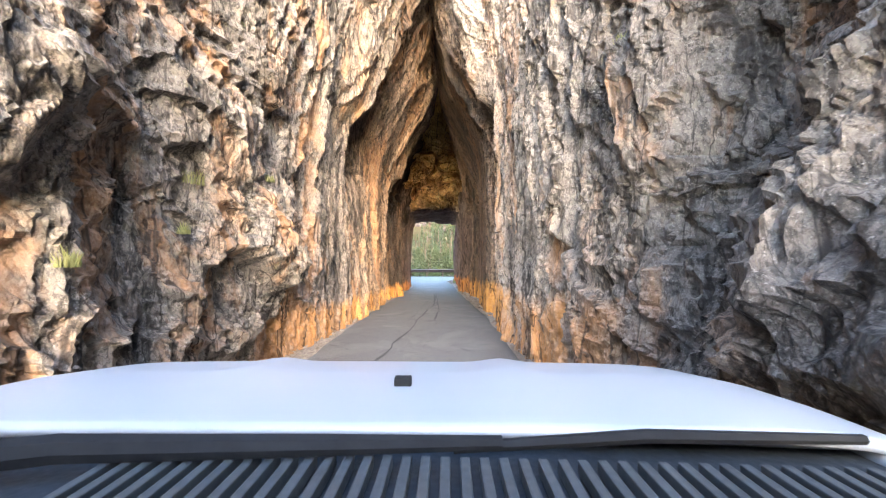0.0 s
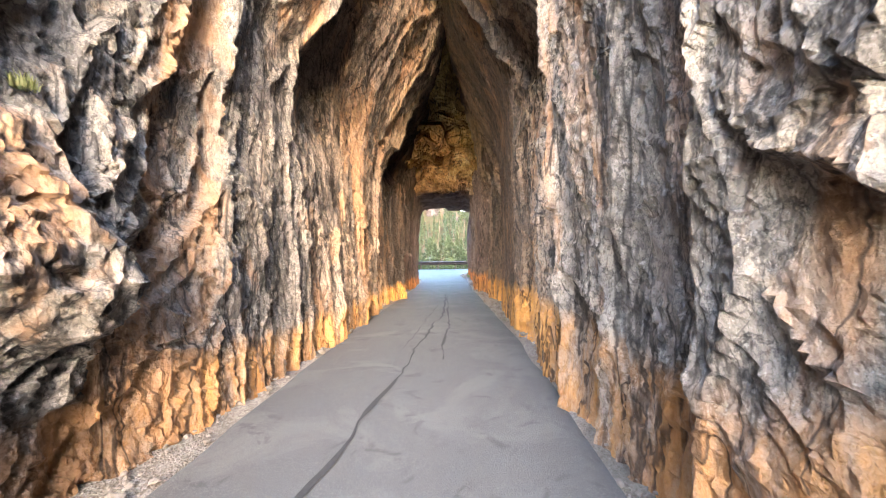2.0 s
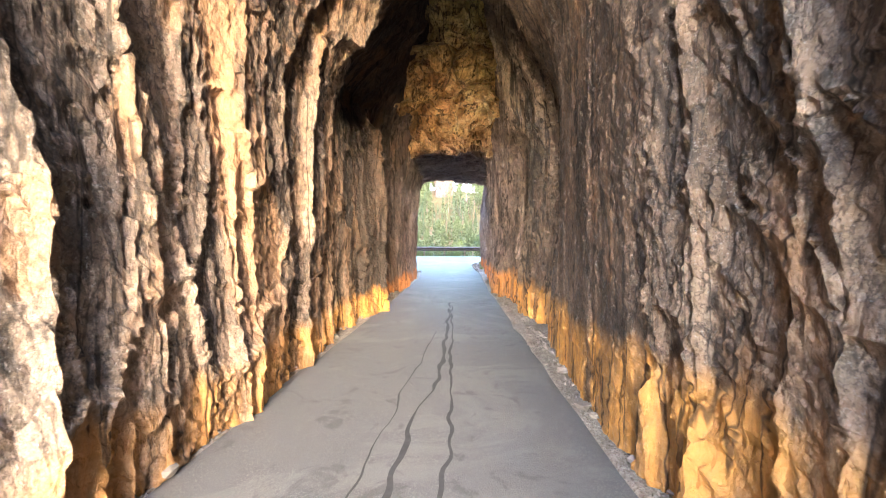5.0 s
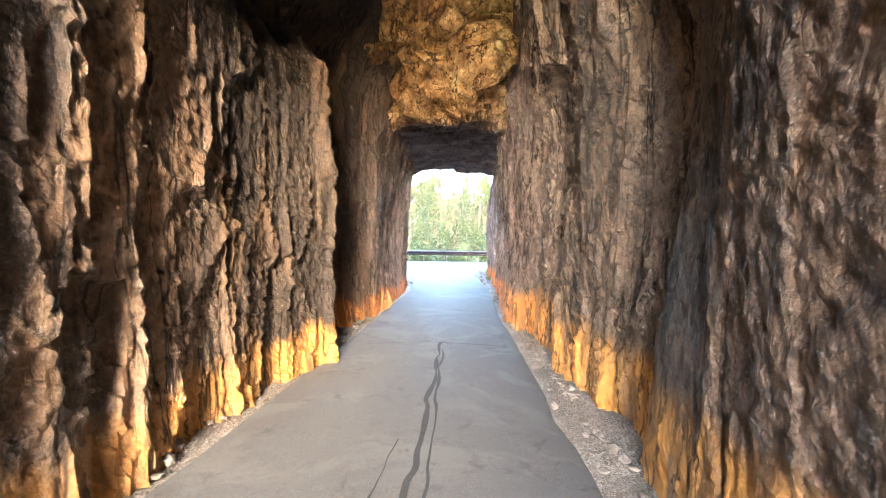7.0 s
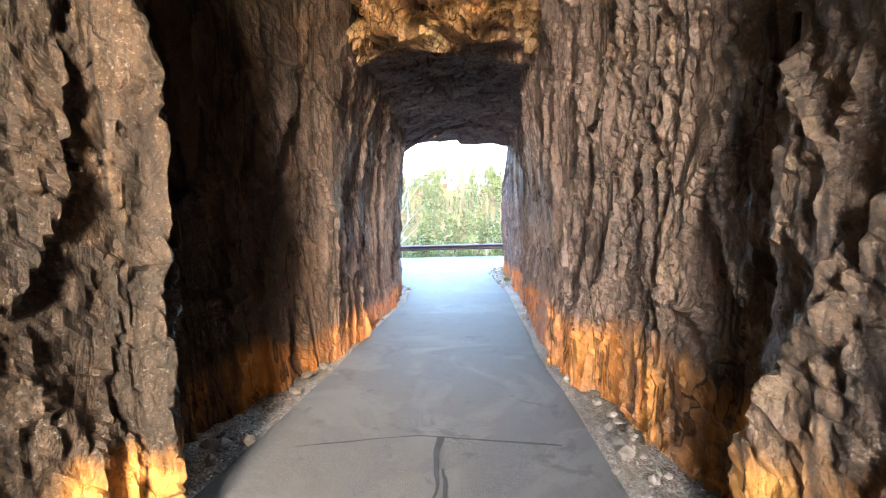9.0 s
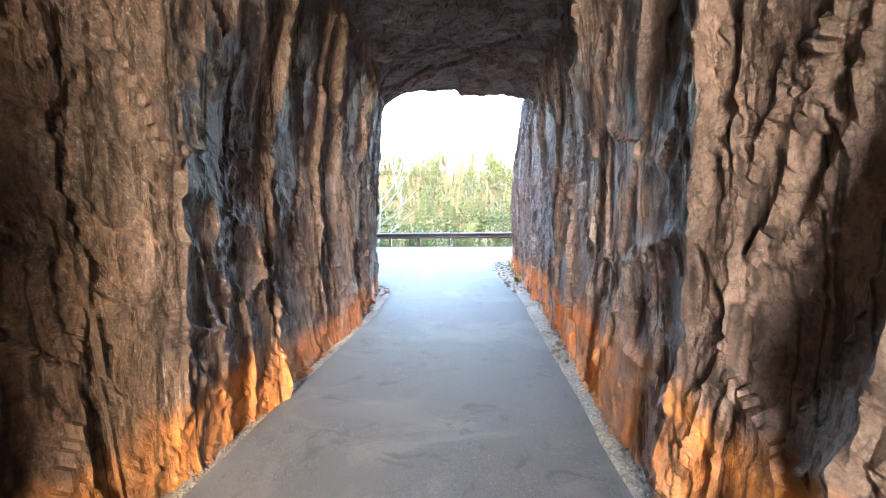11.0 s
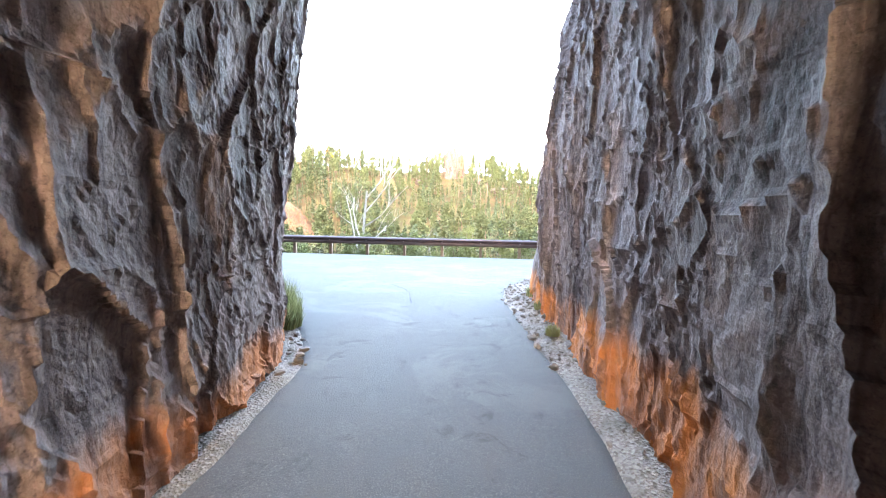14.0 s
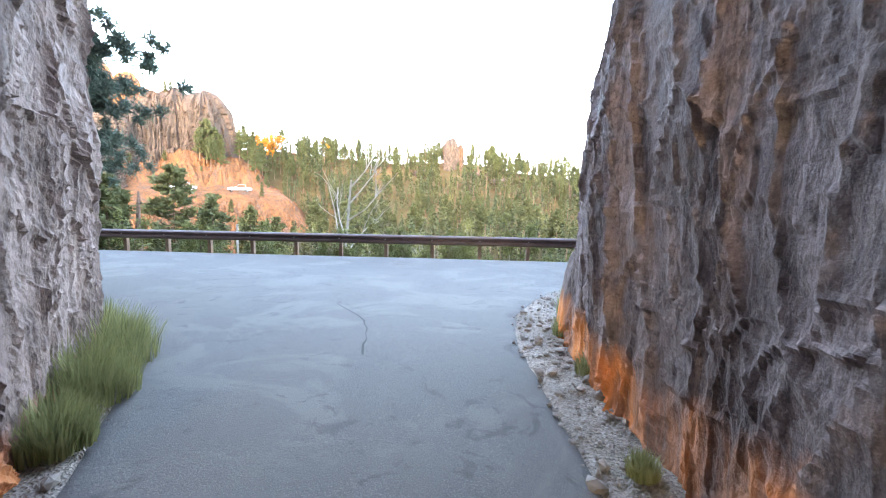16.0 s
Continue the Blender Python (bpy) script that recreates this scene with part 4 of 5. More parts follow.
rng = np.random.default_rng(5)
spots = []
for side in (-1, 1):
    for k in range(900):
        y = rng.uniform(-4, 24.5)
        off = abs(rng.normal(0, 0.16))
        lim = 0.34 if y < 22 else 0.5
        if off < lim:
            spots.append((edge_x(y, side) + side * (lim - 0.05 - off * 0.9), y, float(road_z(y)) + 0.02, rng.choice([0.012, 0.02, 0.03, 0.055], p=[0.4, 0.35, 0.18, 0.07])))
    for k in range(1500):
        y = rng.uniform(24.5, 32)
        off = rng.uniform(-0.05, 1.3)
        spots.append((edge_x(y, side) + side * off, y, float(road_z(y)) - 0.005 + 0.05 * max(off, 0), rng.choice([0.008, 0.015, 0.025, 0.045], p=[0.45, 0.35, 0.15, 0.05])))
stones("rubble", spots, 6, "small broken stones scattered along the rock foot")


def boulder(name, x, y, z, size, seed, label):
    """A split block of granite, flat-faced and rough, sunk into the ground."""
    rng = np.random.default_rng(seed)
    bm = bmesh.new()
    bmesh.ops.create_icosphere(bm, subdivisions=4, radius=1)
    cuts = [Vector(rng.normal(0, 1, 3)).normalized() for k in range(14)]
    for v in bm.verts:
        p = v.co.copy()
        for c in cuts:
            over = p.dot(c) - 0.6
            if over > 0:
                p -= c * over * 0.9
        lump = float(fbm(np.array(p.x * 3 + seed), np.array(p.y * 3 + p.z * 2), seed, 4))
        v.co = Vector([a * b for a, b in zip(p * (1.15 + 0.13 * lump), size)])
    ob = part(name, bm, ROCK)
    ob.data.attributes.new("tone", "FLOAT", "POINT").data.foreach_set("value", np.full(len(ob.data.vertices), 0.45, np.float32))
    ob.location = (x, y, z)
    return tagged(ob, label, "boulder")


boulder("boulder", 0.92, 28.3, 0.38, (0.24, 0.36, 0.8), 210, "upright split granite block leaning at the wall's foot")
boulder("boulder", 0.92, 27.2, 0.08, (0.13, 0.18, 0.16), 211, "small broken granite block on gravel at the wall's foot")


def grass_tuft(name, x, y, z, radius, height, blades, seed, label, material=GRASS):
    rng = np.random.default_rng(seed)
    verts, faces = [], []
    for k in range(blades):
        r, a = radius * math.sqrt(rng.random()), rng.random() * 6.283
        bx, by = r * math.cos(a), r * math.sin(a)
        h = height * rng.uniform(0.45, 1.0) * (1 - 0.45 * r / radius)
        lean = rng.uniform(0.1, 0.55) * h
        da = a + rng.normal(0, 0.9)
        w = rng.uniform(0.003, 0.007)
        sx, sy = -math.sin(da) * w, math.cos(da) * w
        n0 = len(verts)
        for f, wide in ((0, 1), (0.5, 0.8), (1, 0.12)):
            cx, cy = bx + math.cos(da) * lean * f * f, by + math.sin(da) * lean * f * f
            verts += [(cx - sx * wide, cy - sy * wide, h * f), (cx + sx * wide, cy + sy * wide, h * f)]
        faces += [(n0, n0 + 1, n0 + 3, n0 + 2), (n0 + 2, n0 + 3, n0 + 5, n0 + 4)]
    ob = new(name, mesh_from(verts, faces, name))
    ob.data.materials.append(material)
    ob.location = (x, y, z)
    return tagged(ob, label, "grass", kind="stuff")


for k, (x, y, r, h) in enumerate(((-3.0, 26.3, 0.34, 0.55), (-3.45, 26.9, 0.42, 0.62), (-3.9, 27.3, 0.45, 0.55), (-2.6, 25.7, 0.22, 0.4), (-4.7, 27.7, 0.5, 0.5), (-5.9, 28.4, 0.6, 0.5), (-8.0, 29.2, 0.8, 0.5))):
    grass_tuft("grass_clump", x, y, 0.02, r, h, 900, 40 + k, "tall green grass clump at the rock foot beside asphalt")
for k, (x, y, r, h) in enumerate(((0.78, 27.2, 0.12, 0.22), (0.8, 28.3, 0.15, 0.3), (1.05, 29.2, 0.2, 0.38), (1.35, 29.9, 0.3, 0.4), (0.7, 25.8, 0.08, 0.18))):
    grass_tuft("grass_clump", x, y, 0.03, r, h, 350, 60 + k, "short green grass tuft on the gravel by the rock")

# ---- guard rail ----
RAIL_Y, RAIL_TOP = 35.62, 0.62


def rail_y(x):
    return RAIL_Y - 0.0035 * max(0.0, -x - 9) ** 2 + 0.004 * max(0.0, x - 6) ** 2


def guard_rail():
    thing = new("guard_rail")
    xs_r = np.arange(-39, 33, 0.685)
    # folded beam: (out from the posts, height under the top)
    fold = [(0.0, 0.0), (-0.03, -0.008), (-0.085, -0.05), (-0.085, -0.09), (-0.02, -0.135), (-0.02, -0.175), (-0.085, -0.22), (-0.085, -0.26), (-0.03, -0.302), (0.0, -0.31)]
    beam = np.zeros((len(xs_r), len(fold), 3))
    for i, x in enumerate(xs_r):
        for j, (o, h) in enumerate(fold):
            beam[i, j] = (x, rail_y(x) - 0.09 + o * 0.9, RAIL_TOP + h * 0.82)
    ob = sheet("beam", beam, STEEL, False, smooth=False)
    mod = ob.modifiers.new("thick", "SOLIDIFY")
    mod.thickness = 0.006
    ob.parent = thing
    bm = bmesh.new()
    box(bm, (-0.05, -0.06, -0.7), (0.05, 0.06, RAIL_TOP - 0.02), 0.008)
    post = part("post", bm, POST_WOOD, thing)
    bm = bmesh.new()
    box(bm, (-0.045, -0.1, RAIL_TOP - 0.26), (0.045, 0.0, RAIL_TOP - 0.03), 0.006)
    block = part("block", bm, POST_WOOD, thing)
    bm = bmesh.new()
    bmesh.ops.create_cone(bm, cap_ends=True, segments=8, radius1=0.02, radius2=0.014, depth=0.02, matrix=pose(0, 0, 0, 90))
    bolt = part("bolt", bm, BOLT, thing)
    px = np.arange(-1.55 - 27 * 1.37, 32, 1.37)
    for k, x in enumerate(px):
        for src, dy, dz in ((post, 0.06, 0), (block, -0.002, 0), (bolt, -0.118, RAIL_TOP - 0.127)):
            o = src if k == 0 else src.copy()
            if k:
                scene.collection.objects.link(o)
            o.location = (x, rail_y(x) + dy, dz)
    return tagged(thing, "dark weathered steel guard rail on short brown posts", "guard rail")


guard_rail()
bm = bmesh.new()
box(bm, (-0.035, -0.006, 0), (0.035, 0.006, 0.95), 0.003)
delin = new("delineator_post")
part("stake", bm, simple("white_plastic", (0.78, 0.78, 0.76), 0.5, spread=0.08), delin)
delin.location = (-7.9, 36.3, -0.15)
tagged(delin, "thin white delineator post behind the guard rail", "road marker")


# ---- trees ----
def pine(name, height, seed, clumps, needle, label, bare=0.2, spread=0.2, rich=8, leaf=NEEDLES, thin=1.0, bark=BARK, full=False, tufts=0):
    """A conifer: tapered trunk, whorled limbs, crown of many small needle sprays."""
    rng = np.random.default_rng(seed)
    thing = new(name)
    bm = bmesh.new()
    bend = rng.normal(0, 0.012 * height, 2)
    axis_pts = [(bend[0] * f * f, bend[1] * f * f, height * f) for f in np.linspace(0, 1, 6)]
    tube(bm, axis_pts, [height * 0.014 * (1 - 0.93 * f) + 0.01 for f in np.linspace(0, 1, 6)], 7)
    limbs = []
    for k in range(clumps):
        f = bare + (1 - bare) * ((k + rng.random()) / clumps) ** 0.85
        taper = (1.12 - f) ** 0.75
        if full:      # rounder, looser crown of an older pine
            g = (f - bare) / (1 - bare)
            taper = 0.95 * math.sqrt(max(0.03, 1 - (1.5 * (g - 0.36)) ** 2)) * (1 - 0.25 * g)
        reach = height * spread * taper * rng.uniform(0.55, 1.15)
        a = k * 2.4 + rng.normal(0, 0.3)
        root = Vector((bend[0] * f * f, bend[1] * f * f, height * f))
        tip = root + Vector((math.cos(a) * reach, math.sin(a) * reach, reach * rng.uniform(-0.25, 0.3)))
        limbs.append((root, tip))
        if k % 2 == 0:
            tube(bm, [root, root.lerp(tip, 0.55) + Vector((0, 0, 0.03 * reach)), tip], [height * 0.003 + 0.008, height * 0.002 + 0.005, 0.004], 4)
    part("trunk", bm, bark, thing)
    verts, faces = [], []
    for root, tip in limbs:
        size = (tip - root).length
        for k in range(tufts):      # brushes of needles along the bough
            f = 0.35 + 0.68 * (k + rng.random()) / tufts
            c = root.lerp(tip, f) + Vector(rng.normal(0, 1, 3) * np.array((0.17, 0.17, 0.06)) * size)
            c.z -= 0.08 * size * f
            for j in range(rich):
                d = Vector(rng.normal(0, 1, 3)).normalized()
                s = d.cross(Vector(rng.normal(0, 1, 3))).normalized()
                ln, w = needle * rng.uniform(0.7, 1.2), needle * thin * 0.1
                at = c + Vector(rng.normal(0, 0.05, 3))
                n0 = len(verts)
                verts += [tuple(at - s * w), tuple(at + s * w), tuple(at + d * ln)]
                faces.append((n0, n0 + 1, n0 + 2))
        if tufts:
            continue
        for k in range(rich):
            f = rng.uniform(0.3, 1.05)
            c = root.lerp(tip, f) + Vector(rng.normal(0, 0.10 * size + 0.02 * height * 0.3, 3)) * Vector((1, 1, 0.55)).x
            for j in range(3):
                d = Vector(rng.normal(0, 1, 3))
                d.z = abs(d.z) * 0.6
                d.normalize()
                s = d.cross(Vector(rng.normal(0, 1, 3))).normalized()
                ln, w = needle * rng.uniform(0.6, 1.3), needle * thin * rng.uniform(0.16, 0.34)
                n0 = len(verts)
                verts += [tuple(c - d * ln * 0.3), tuple(c + d * ln * 0.25 + s * w), tuple(c + d * ln), tuple(c + d * ln * 0.25 - s * w)]
                faces.append((n0, n0 + 1, n0 + 2, n0 + 3))
    crown = new("crown", mesh_from(verts, faces, "crown"))
    crown.data.materials.append(leaf)
    crown.parent = thing
    return tagged(thing, label, "tree")


def broadleaf(name, height, seed, sprays, leafsize, label, leaf=LEAVES, bark=PALE_BARK, bare=False):
    """A slender tree of forked limbs, with or without leaves."""
    rng = np.random.default_rng(seed)
    thing = new(name)
    bm = bmesh.new()
    tips = []

    def limb(p, d, length, r, level):
        pts, q = [p], p
        for k in range(3):
            d = (d + Vector(rng.normal(0, 0.14 if level else 0.05, 3)) + Vector((0, 0, 0.05))).normalized()
            q = q + d * length / 3
            pts.append(q)
        tube(bm, pts, [r, r * 0.85, r * 0.68, r * 0.5], 5 if level < 2 else 4)
        tips.append((pts[2], q))
        if level < 3:
            for k in range(3 if level else 6):
                at = pts[1].lerp(pts[3], rng.random()) if level else pts[1].lerp(pts[3], (k + 0.5) / 6)
                side = Vector(rng.normal(0, 1, 3))
                side = (side - d * side.dot(d)).normalized()
                limb(at, (d * 0.65 + side * 0.75 + Vector((0, 0, 0.15))).normalized(), length * rng.uniform(0.38, 0.55), r * 0.42, level + 1)

    limb(Vector((0, 0, 0)), Vector((0.03, 0, 1)), height * 0.78, height * (0.011 if bare else 0.017), 0)
    part("trunk", bm, bark, thing)
    if not bare:
        verts, faces = [], []
        for k in range(sprays):
            a, b_ = tips[int(rng.integers(len(tips)))]
            c = a.lerp(b_, rng.random() * 1.1) + Vector(rng.normal(0, 0.05 * height, 3))
            d = Vector(rng.normal(0, 1, 3)).normalized()
            s = d.cross(Vector(rng.normal(0, 1, 3))).normalized()
            w = leafsize * rng.uniform(0.5, 1.2)
            n0 = len(verts)
            verts += [tuple(c - d * w), tuple(c + s * w * 0.7), tuple(c + d * w), tuple(c - s * w * 0.7)]
            faces.append((n0, n0 + 1, n0 + 2, n0 + 3))
        crown = new("crown", mesh_from(verts, faces, "crown"))
        crown.data.materials.append(leaf)
        crown.parent = thing
    return tagged(thing, label, "tree")


def stand(ob, x, y, turn=0.0, sink=0.25, size=1.0):
    ob.scale = (size,) * 3
    ob.location = (x, y, float(ground_z(x, y)) - sink)
    ob.rotation_euler = (0, 0, turn)
    return ob


def polar(az, r):
    """Plan place at an azimuth (degrees, to the left of straight on) and distance from the tunnel's far end."""
    return -r * math.sin(radians(az)), 23.6 + r * math.cos(radians(az))


# the pine whose boughs hang over the road, and the trees beyond the rail
near_pine = pine("pine_tree", 9.5, 11, 92, 0.15, "dark green pine with drooping boughs beside the road", 0.27, 0.34, 52, leaf=NEAR_NEEDLES, thin=1.5, tufts=40)
stand(near_pine, -8.8, 30.3, 0.5)
aspen = broadleaf("bare_aspen", 10.0, 21, 0, 0, "bare white-barked aspen standing beyond the guard rail", bare=True)
stand(aspen, -7.4, 44.4, 0.4)
small_aspen = broadleaf("bare_aspen", 4.6, 23, 0, 0, "small bare pale sapling beyond the guard rail", bare=True)
stand(small_aspen, -2.6, 43.5, 1.4)
snag = new("dead_pine_snag")
bm = bmesh.new()
tube(bm, [(0, 0, 0), (0.1, 0, 4), (0.05, 0.1, 8), (0.25, 0.1, 12)], [0.42, 0.36, 0.28, 0.1], 9)
for k in range(7):
    z = 5 + k * 0.95
    a = k * 2.1
    tube(bm, [(0.1, 0, z), (0.1 + math.cos(a) * 0.9, math.sin(a) * 0.9, z + 0.2)], [0.06, 0.02], 5)
part("trunk", bm, BARK, snag)
tagged(snag, "dark broken dead pine trunk in the gully", "dead tree")
sx, sy = polar(41.5, 52)
stand(snag, sx, sy)

kinds = [pine("pine_tree", 10.0, 31 + k, 34, 0.42, "green pine on the wooded hillside", 0.18 + 0.09 * (k % 3), 0.17 + 0.02 * k, 40, bark=FAR_BARK, full=k > 0) for k in range(4)]
light_kinds = [broadleaf("aspen_tree", 7.5, 51 + k, 2600, 0.10, "yellow-green leafy aspen on the hillside") for k in range(2)]
gold = broadleaf("golden_tree", 6.0, 61, 700, 0.26, "tree on the ridge with low golden sun painted into its leaves", SUN_TINTED_LEAVES)
for ob in kinds:
    ob["group"] = "pines on the hillside"
for ob in light_kinds:
    ob["group"] = "aspens on the hillside"
gold["group"] = "golden trees on the ridge"
used = set()


def plant(src, x, y, size, rng):
    m = pose(x, y, float(ground_z(x, y)) - 0.3, 0, 0, rng.uniform(0, 360))
    if src.name not in used:
        used.add(src.name)
        src.scale = (size,) * 3
        src.matrix_basis = m @ Matrix.Diagonal((size, size, size, 1))
        return src
    keep_scale = src.scale.copy()
    src.scale = (size,) * 3
    made = copy_thing(src, m)
    src.scale = keep_scale
    return made


rng = np.random.default_rng(77)
# hillside pines, thinner on the bare ground
for k in range(250):
    az = rng.uniform(-21, 50)
    r = rng.uniform(92, 182) if k % 3 else rng.uniform(160, 186)
    x, y = polar(az, r)
    if (az > 27 and r > 98) or (2.0 < az < 6.5 and 135 < r < 170):
        continue
    plant(kinds[int(rng.integers(4))], x, y, rng.uniform(0.45, 0.95), rng)
for k in range(22):
    az, r = rng.uniform(-20, 26), rng.uniform(38, 110)
    x, y = polar(az, r)
    plant(light_kinds[k % 2], x, y, rng.uniform(0.55, 1.05), rng)
# pines standing in the gully, left of the bare aspen
for az, r, size in ((38, 58, 1.55), (34, 66, 1.35), (44, 50, 1.25), (30, 78, 1.2), (27, 74, 1.0), (46, 62, 1.5), (22, 88, 1.2), (18, 84, 1.25), (15, 92, 1.3), (9, 88, 1.1), (5, 96, 1.2), (0, 90, 1.0), (-6, 95, 1.1), (-10, 88, 1.0)):
    x, y = polar(az, r)
    plant(kinds[int(rng.integers(4))], x, y, size, rng)
for az, r, size in ((27.9, 160, 1.7), (27.0, 162, 1.5), (28.8, 163, 1.4), (36.5, 150, 0.0), (21, 172, 1.0), (31, 166, 1.2)):
    if size:
        x, y = polar(az, r)
        plant(gold, x, y, size, rng)
# low bushes right behind the rail
bush = broadleaf("bush", 2.0, 71, 1500, 0.055, "low yellow-green bush behind the guard rail", LEAVES, BARK)
bush["group"] = "bushes behind the rail"
for k in range(34):
    x = rng.uniform(-13, 6)
    y = rail_y(x) + rng.uniform(1.4, 4.5)
    plant(bush, x, y, rng.uniform(0.5, 0.95), rng)


# far woods that fill the slopes
def woods(name, spots, seed, material, label, sprays=100, droop=0.25, slim=0.17):
    """Crowns of many small flat sprays round upright axes, all in one mesh."""
    rng = np.random.default_rng(seed)
    spots = np.array(spots, float)
    base = np.stack([spots[:, 0], spots[:, 1], ground_z(spots[:, 0], spots[:, 1]) - 0.2], -1)
    h = np.repeat(spots[:, 2], sprays)
    count = len(h)
    f = 0.22 + 0.80 * rng.random(count) ** 0.9
    wide = np.repeat(rng.uniform(0.7, 1.35, len(spots)), sprays)
    shape = np.repeat(rng.uniform(0.55, 1.05, len(spots)), sprays)
    ledge = 0.75 + 0.25 * np.sin(f * np.repeat(rng.uniform(28, 44, len(spots)), sprays))
    r = h * slim * wide * ledge * np.clip(1.04 - f, 0.015, 1) ** shape * np.sqrt(rng.random(count))
    turn = rng.uniform(0, 2 * math.pi, count)
    out = np.stack([np.cos(turn), np.sin(turn), np.zeros(count)], -1)
    c = np.repeat(base, sprays, 0) + out * r[:, None]
    c[:, 2] += h * f
    d = out + rng.normal(0, 0.45, (count, 3))
    d[:, 2] -= droop
    d /= np.linalg.norm(d, axis=1, keepdims=True)
    side = np.cross(d, rng.normal(0, 1, (count, 3)) + np.array([0, 0, 1.2]))
    side /= np.linalg.norm(side, axis=1, keepdims=True) + 1e-6
    w = (h * rng.uniform(0.028, 0.055, count))[:, None]
    quad = np.stack([c - d * w, c + side * w * 0.55, c + d * w, c - side * w * 0.55], 1)
    me = bpy.data.meshes.new(name)
    me.vertices.add(count * 4)
    me.vertices.foreach_set("co", quad.reshape(-1).astype(np.float32))
    me.loops.add(count * 4)
    me.loops.foreach_set("vertex_index", np.arange(count * 4, dtype=np.int32))
    me.polygons.add(count)
    me.polygons.foreach_set("loop_start", (np.arange(count) * 4).astype(np.int32))
    me.update(calc_edges=True)
    me.attributes.new("tone", "FLOAT", "POINT").data.foreach_set("value", np.repeat(rng.random(len(spots)), sprays * 4).astype(np.float32))
    me.materials.append(material)
    ob = new(name, me)
    return tagged(ob, label, "woods", kind="stuff")


def trunks(name, spots, label):
    """Thin bare stems under the crowns, in one mesh."""
    verts, faces = [], []
    for x, y, h in spots:
        z = float(ground_z(x, y)) - 0.3
        w = 0.013 * h + 0.02
        n0 = len(verts)
        for zz, k in ((z, 1.0), (z + 0.75 * h, 0.45)):
            verts += [(x - w * k, y - w * k, zz), (x + w * k, y - w * k, zz), (x, y + w * k, zz)]
        faces += [(n0, n0 + 1, n0 + 4, n0 + 3), (n0 + 1, n0 + 2, n0 + 5, n0 + 4), (n0 + 2, n0, n0 + 3, n0 + 5)]
    ob = new(name, mesh_from(verts, faces, name))
    ob.data.materials.append(FAR_BARK)
    return tagged(ob, label, "tree trunks", kind="stuff")


spots = []
for k in range(2300):
    az, r = rng.uniform(-24, 29), (rng.uniform(70, 195) if k % 3 else rng.uniform(140, 190))
    x, y = polar(az, r)
    open_ground = vnoise(np.array(x * 0.06), np.array(y * 0.06), 990) + 0.5 * vnoise(np.array(x * 0.17), np.array(y * 0.17), 991)
    if not (2.6 < az < 5.8 and 148 < r < 172) and not (az > 26 and 98 < r < 150) and open_ground > -0.45:
        spots.append((x, y, rng.uniform(3.8, 6.5) if rng.random() < 0.7 else rng.uniform(6.5, 9.5)))
trunks("far_pine_trunks", spots[::2], "thin pale pine trunks on the far slope")
woods("far_pine_woods", spots, 91, WOOD_NEEDLES, "dark green and olive pine woods on the far slope", 130, 0.25, 0.155)
spots = []
for k in range(36):
    az, r = rng.uniform(-20, 27), rng.uniform(70, 175)
    x, y = polar(az, r)
    spots.append((x, y, rng.uniform(5.0, 9.0)))
trunks("dead_pine_trunks", spots, "bare grey trunks of dead pines on the slope")
spots = []
for k in range(200):
    az, r = rng.uniform(-22, 24), rng.uniform(45, 140)
    x, y = polar(az, r)
    spots.append((x, y, rng.uniform(1.5, 4.5)))
woods("far_brush", spots, 93, LEAVES, "yellow-green brush and young aspens on the slope", 90, -0.2, 0.3)


# ---- far rocks ----
def far_rock(name, x, y, z, half, depth, height, seed, label, lean=0.0, steps=110):
    """A granite dome: upright fluted face with rounded top and stepped ledges."""
    a = np.linspace(0, 2 * math.pi, steps, endpoint=False)
    a = np.r_[a, a[0]]
    v = np.linspace(0, 1, 60)
    aa, vv = np.meshgrid(a, v, indexing="ij")
    round_off = np.where(vv < 0.72, 1.0 - 0.10 * vv, np.sqrt(np.clip(1 - ((vv - 0.72) / 0.28) ** 2, 0, 1)) * 0.928)
    ca, sa = np.cos(aa), np.sin(aa)
    wide = np.sign(ca) * np.abs(ca) ** 0.75
    deep = np.sign(sa) * np.abs(sa) ** 0.75
    loop = np.stack([np.cos(aa) * 2.2, np.sin(aa) * 2.2], -1)
    groove = 0.055 * ridged(loop[..., 0] * 2.0 + 9, loop[..., 1] * 2.0 + vv * 0.5, seed, 3) + 0.10 * fbm(loop[..., 0] * 3 + 4, vv * 5 + loop[..., 1], seed + 3, 4)
    own, ox, oy, edge = cells(loop[..., 0] * 2.4 + loop[..., 1] * 0.7, vv * 4.5 + loop[..., 1] * 2, seed + 9)
    r = round_off * (1 + groove + 0.20 * (own - 0.5) - 0.10 * np.exp(-edge / 0.06))
    top = height * (vv + 0.06 * vnoise(loop[..., 0] * 1.5, loop[..., 1] * 1.5, seed + 5) * vv)
    grid = np.stack([x + wide * r * half + lean * vv * half, y + deep * r * depth, z + top], -1)
    ob = sheet(name, grid, FAR_ROCK, False, smooth=False)
    return tagged(ob, label, "rock outcrop")


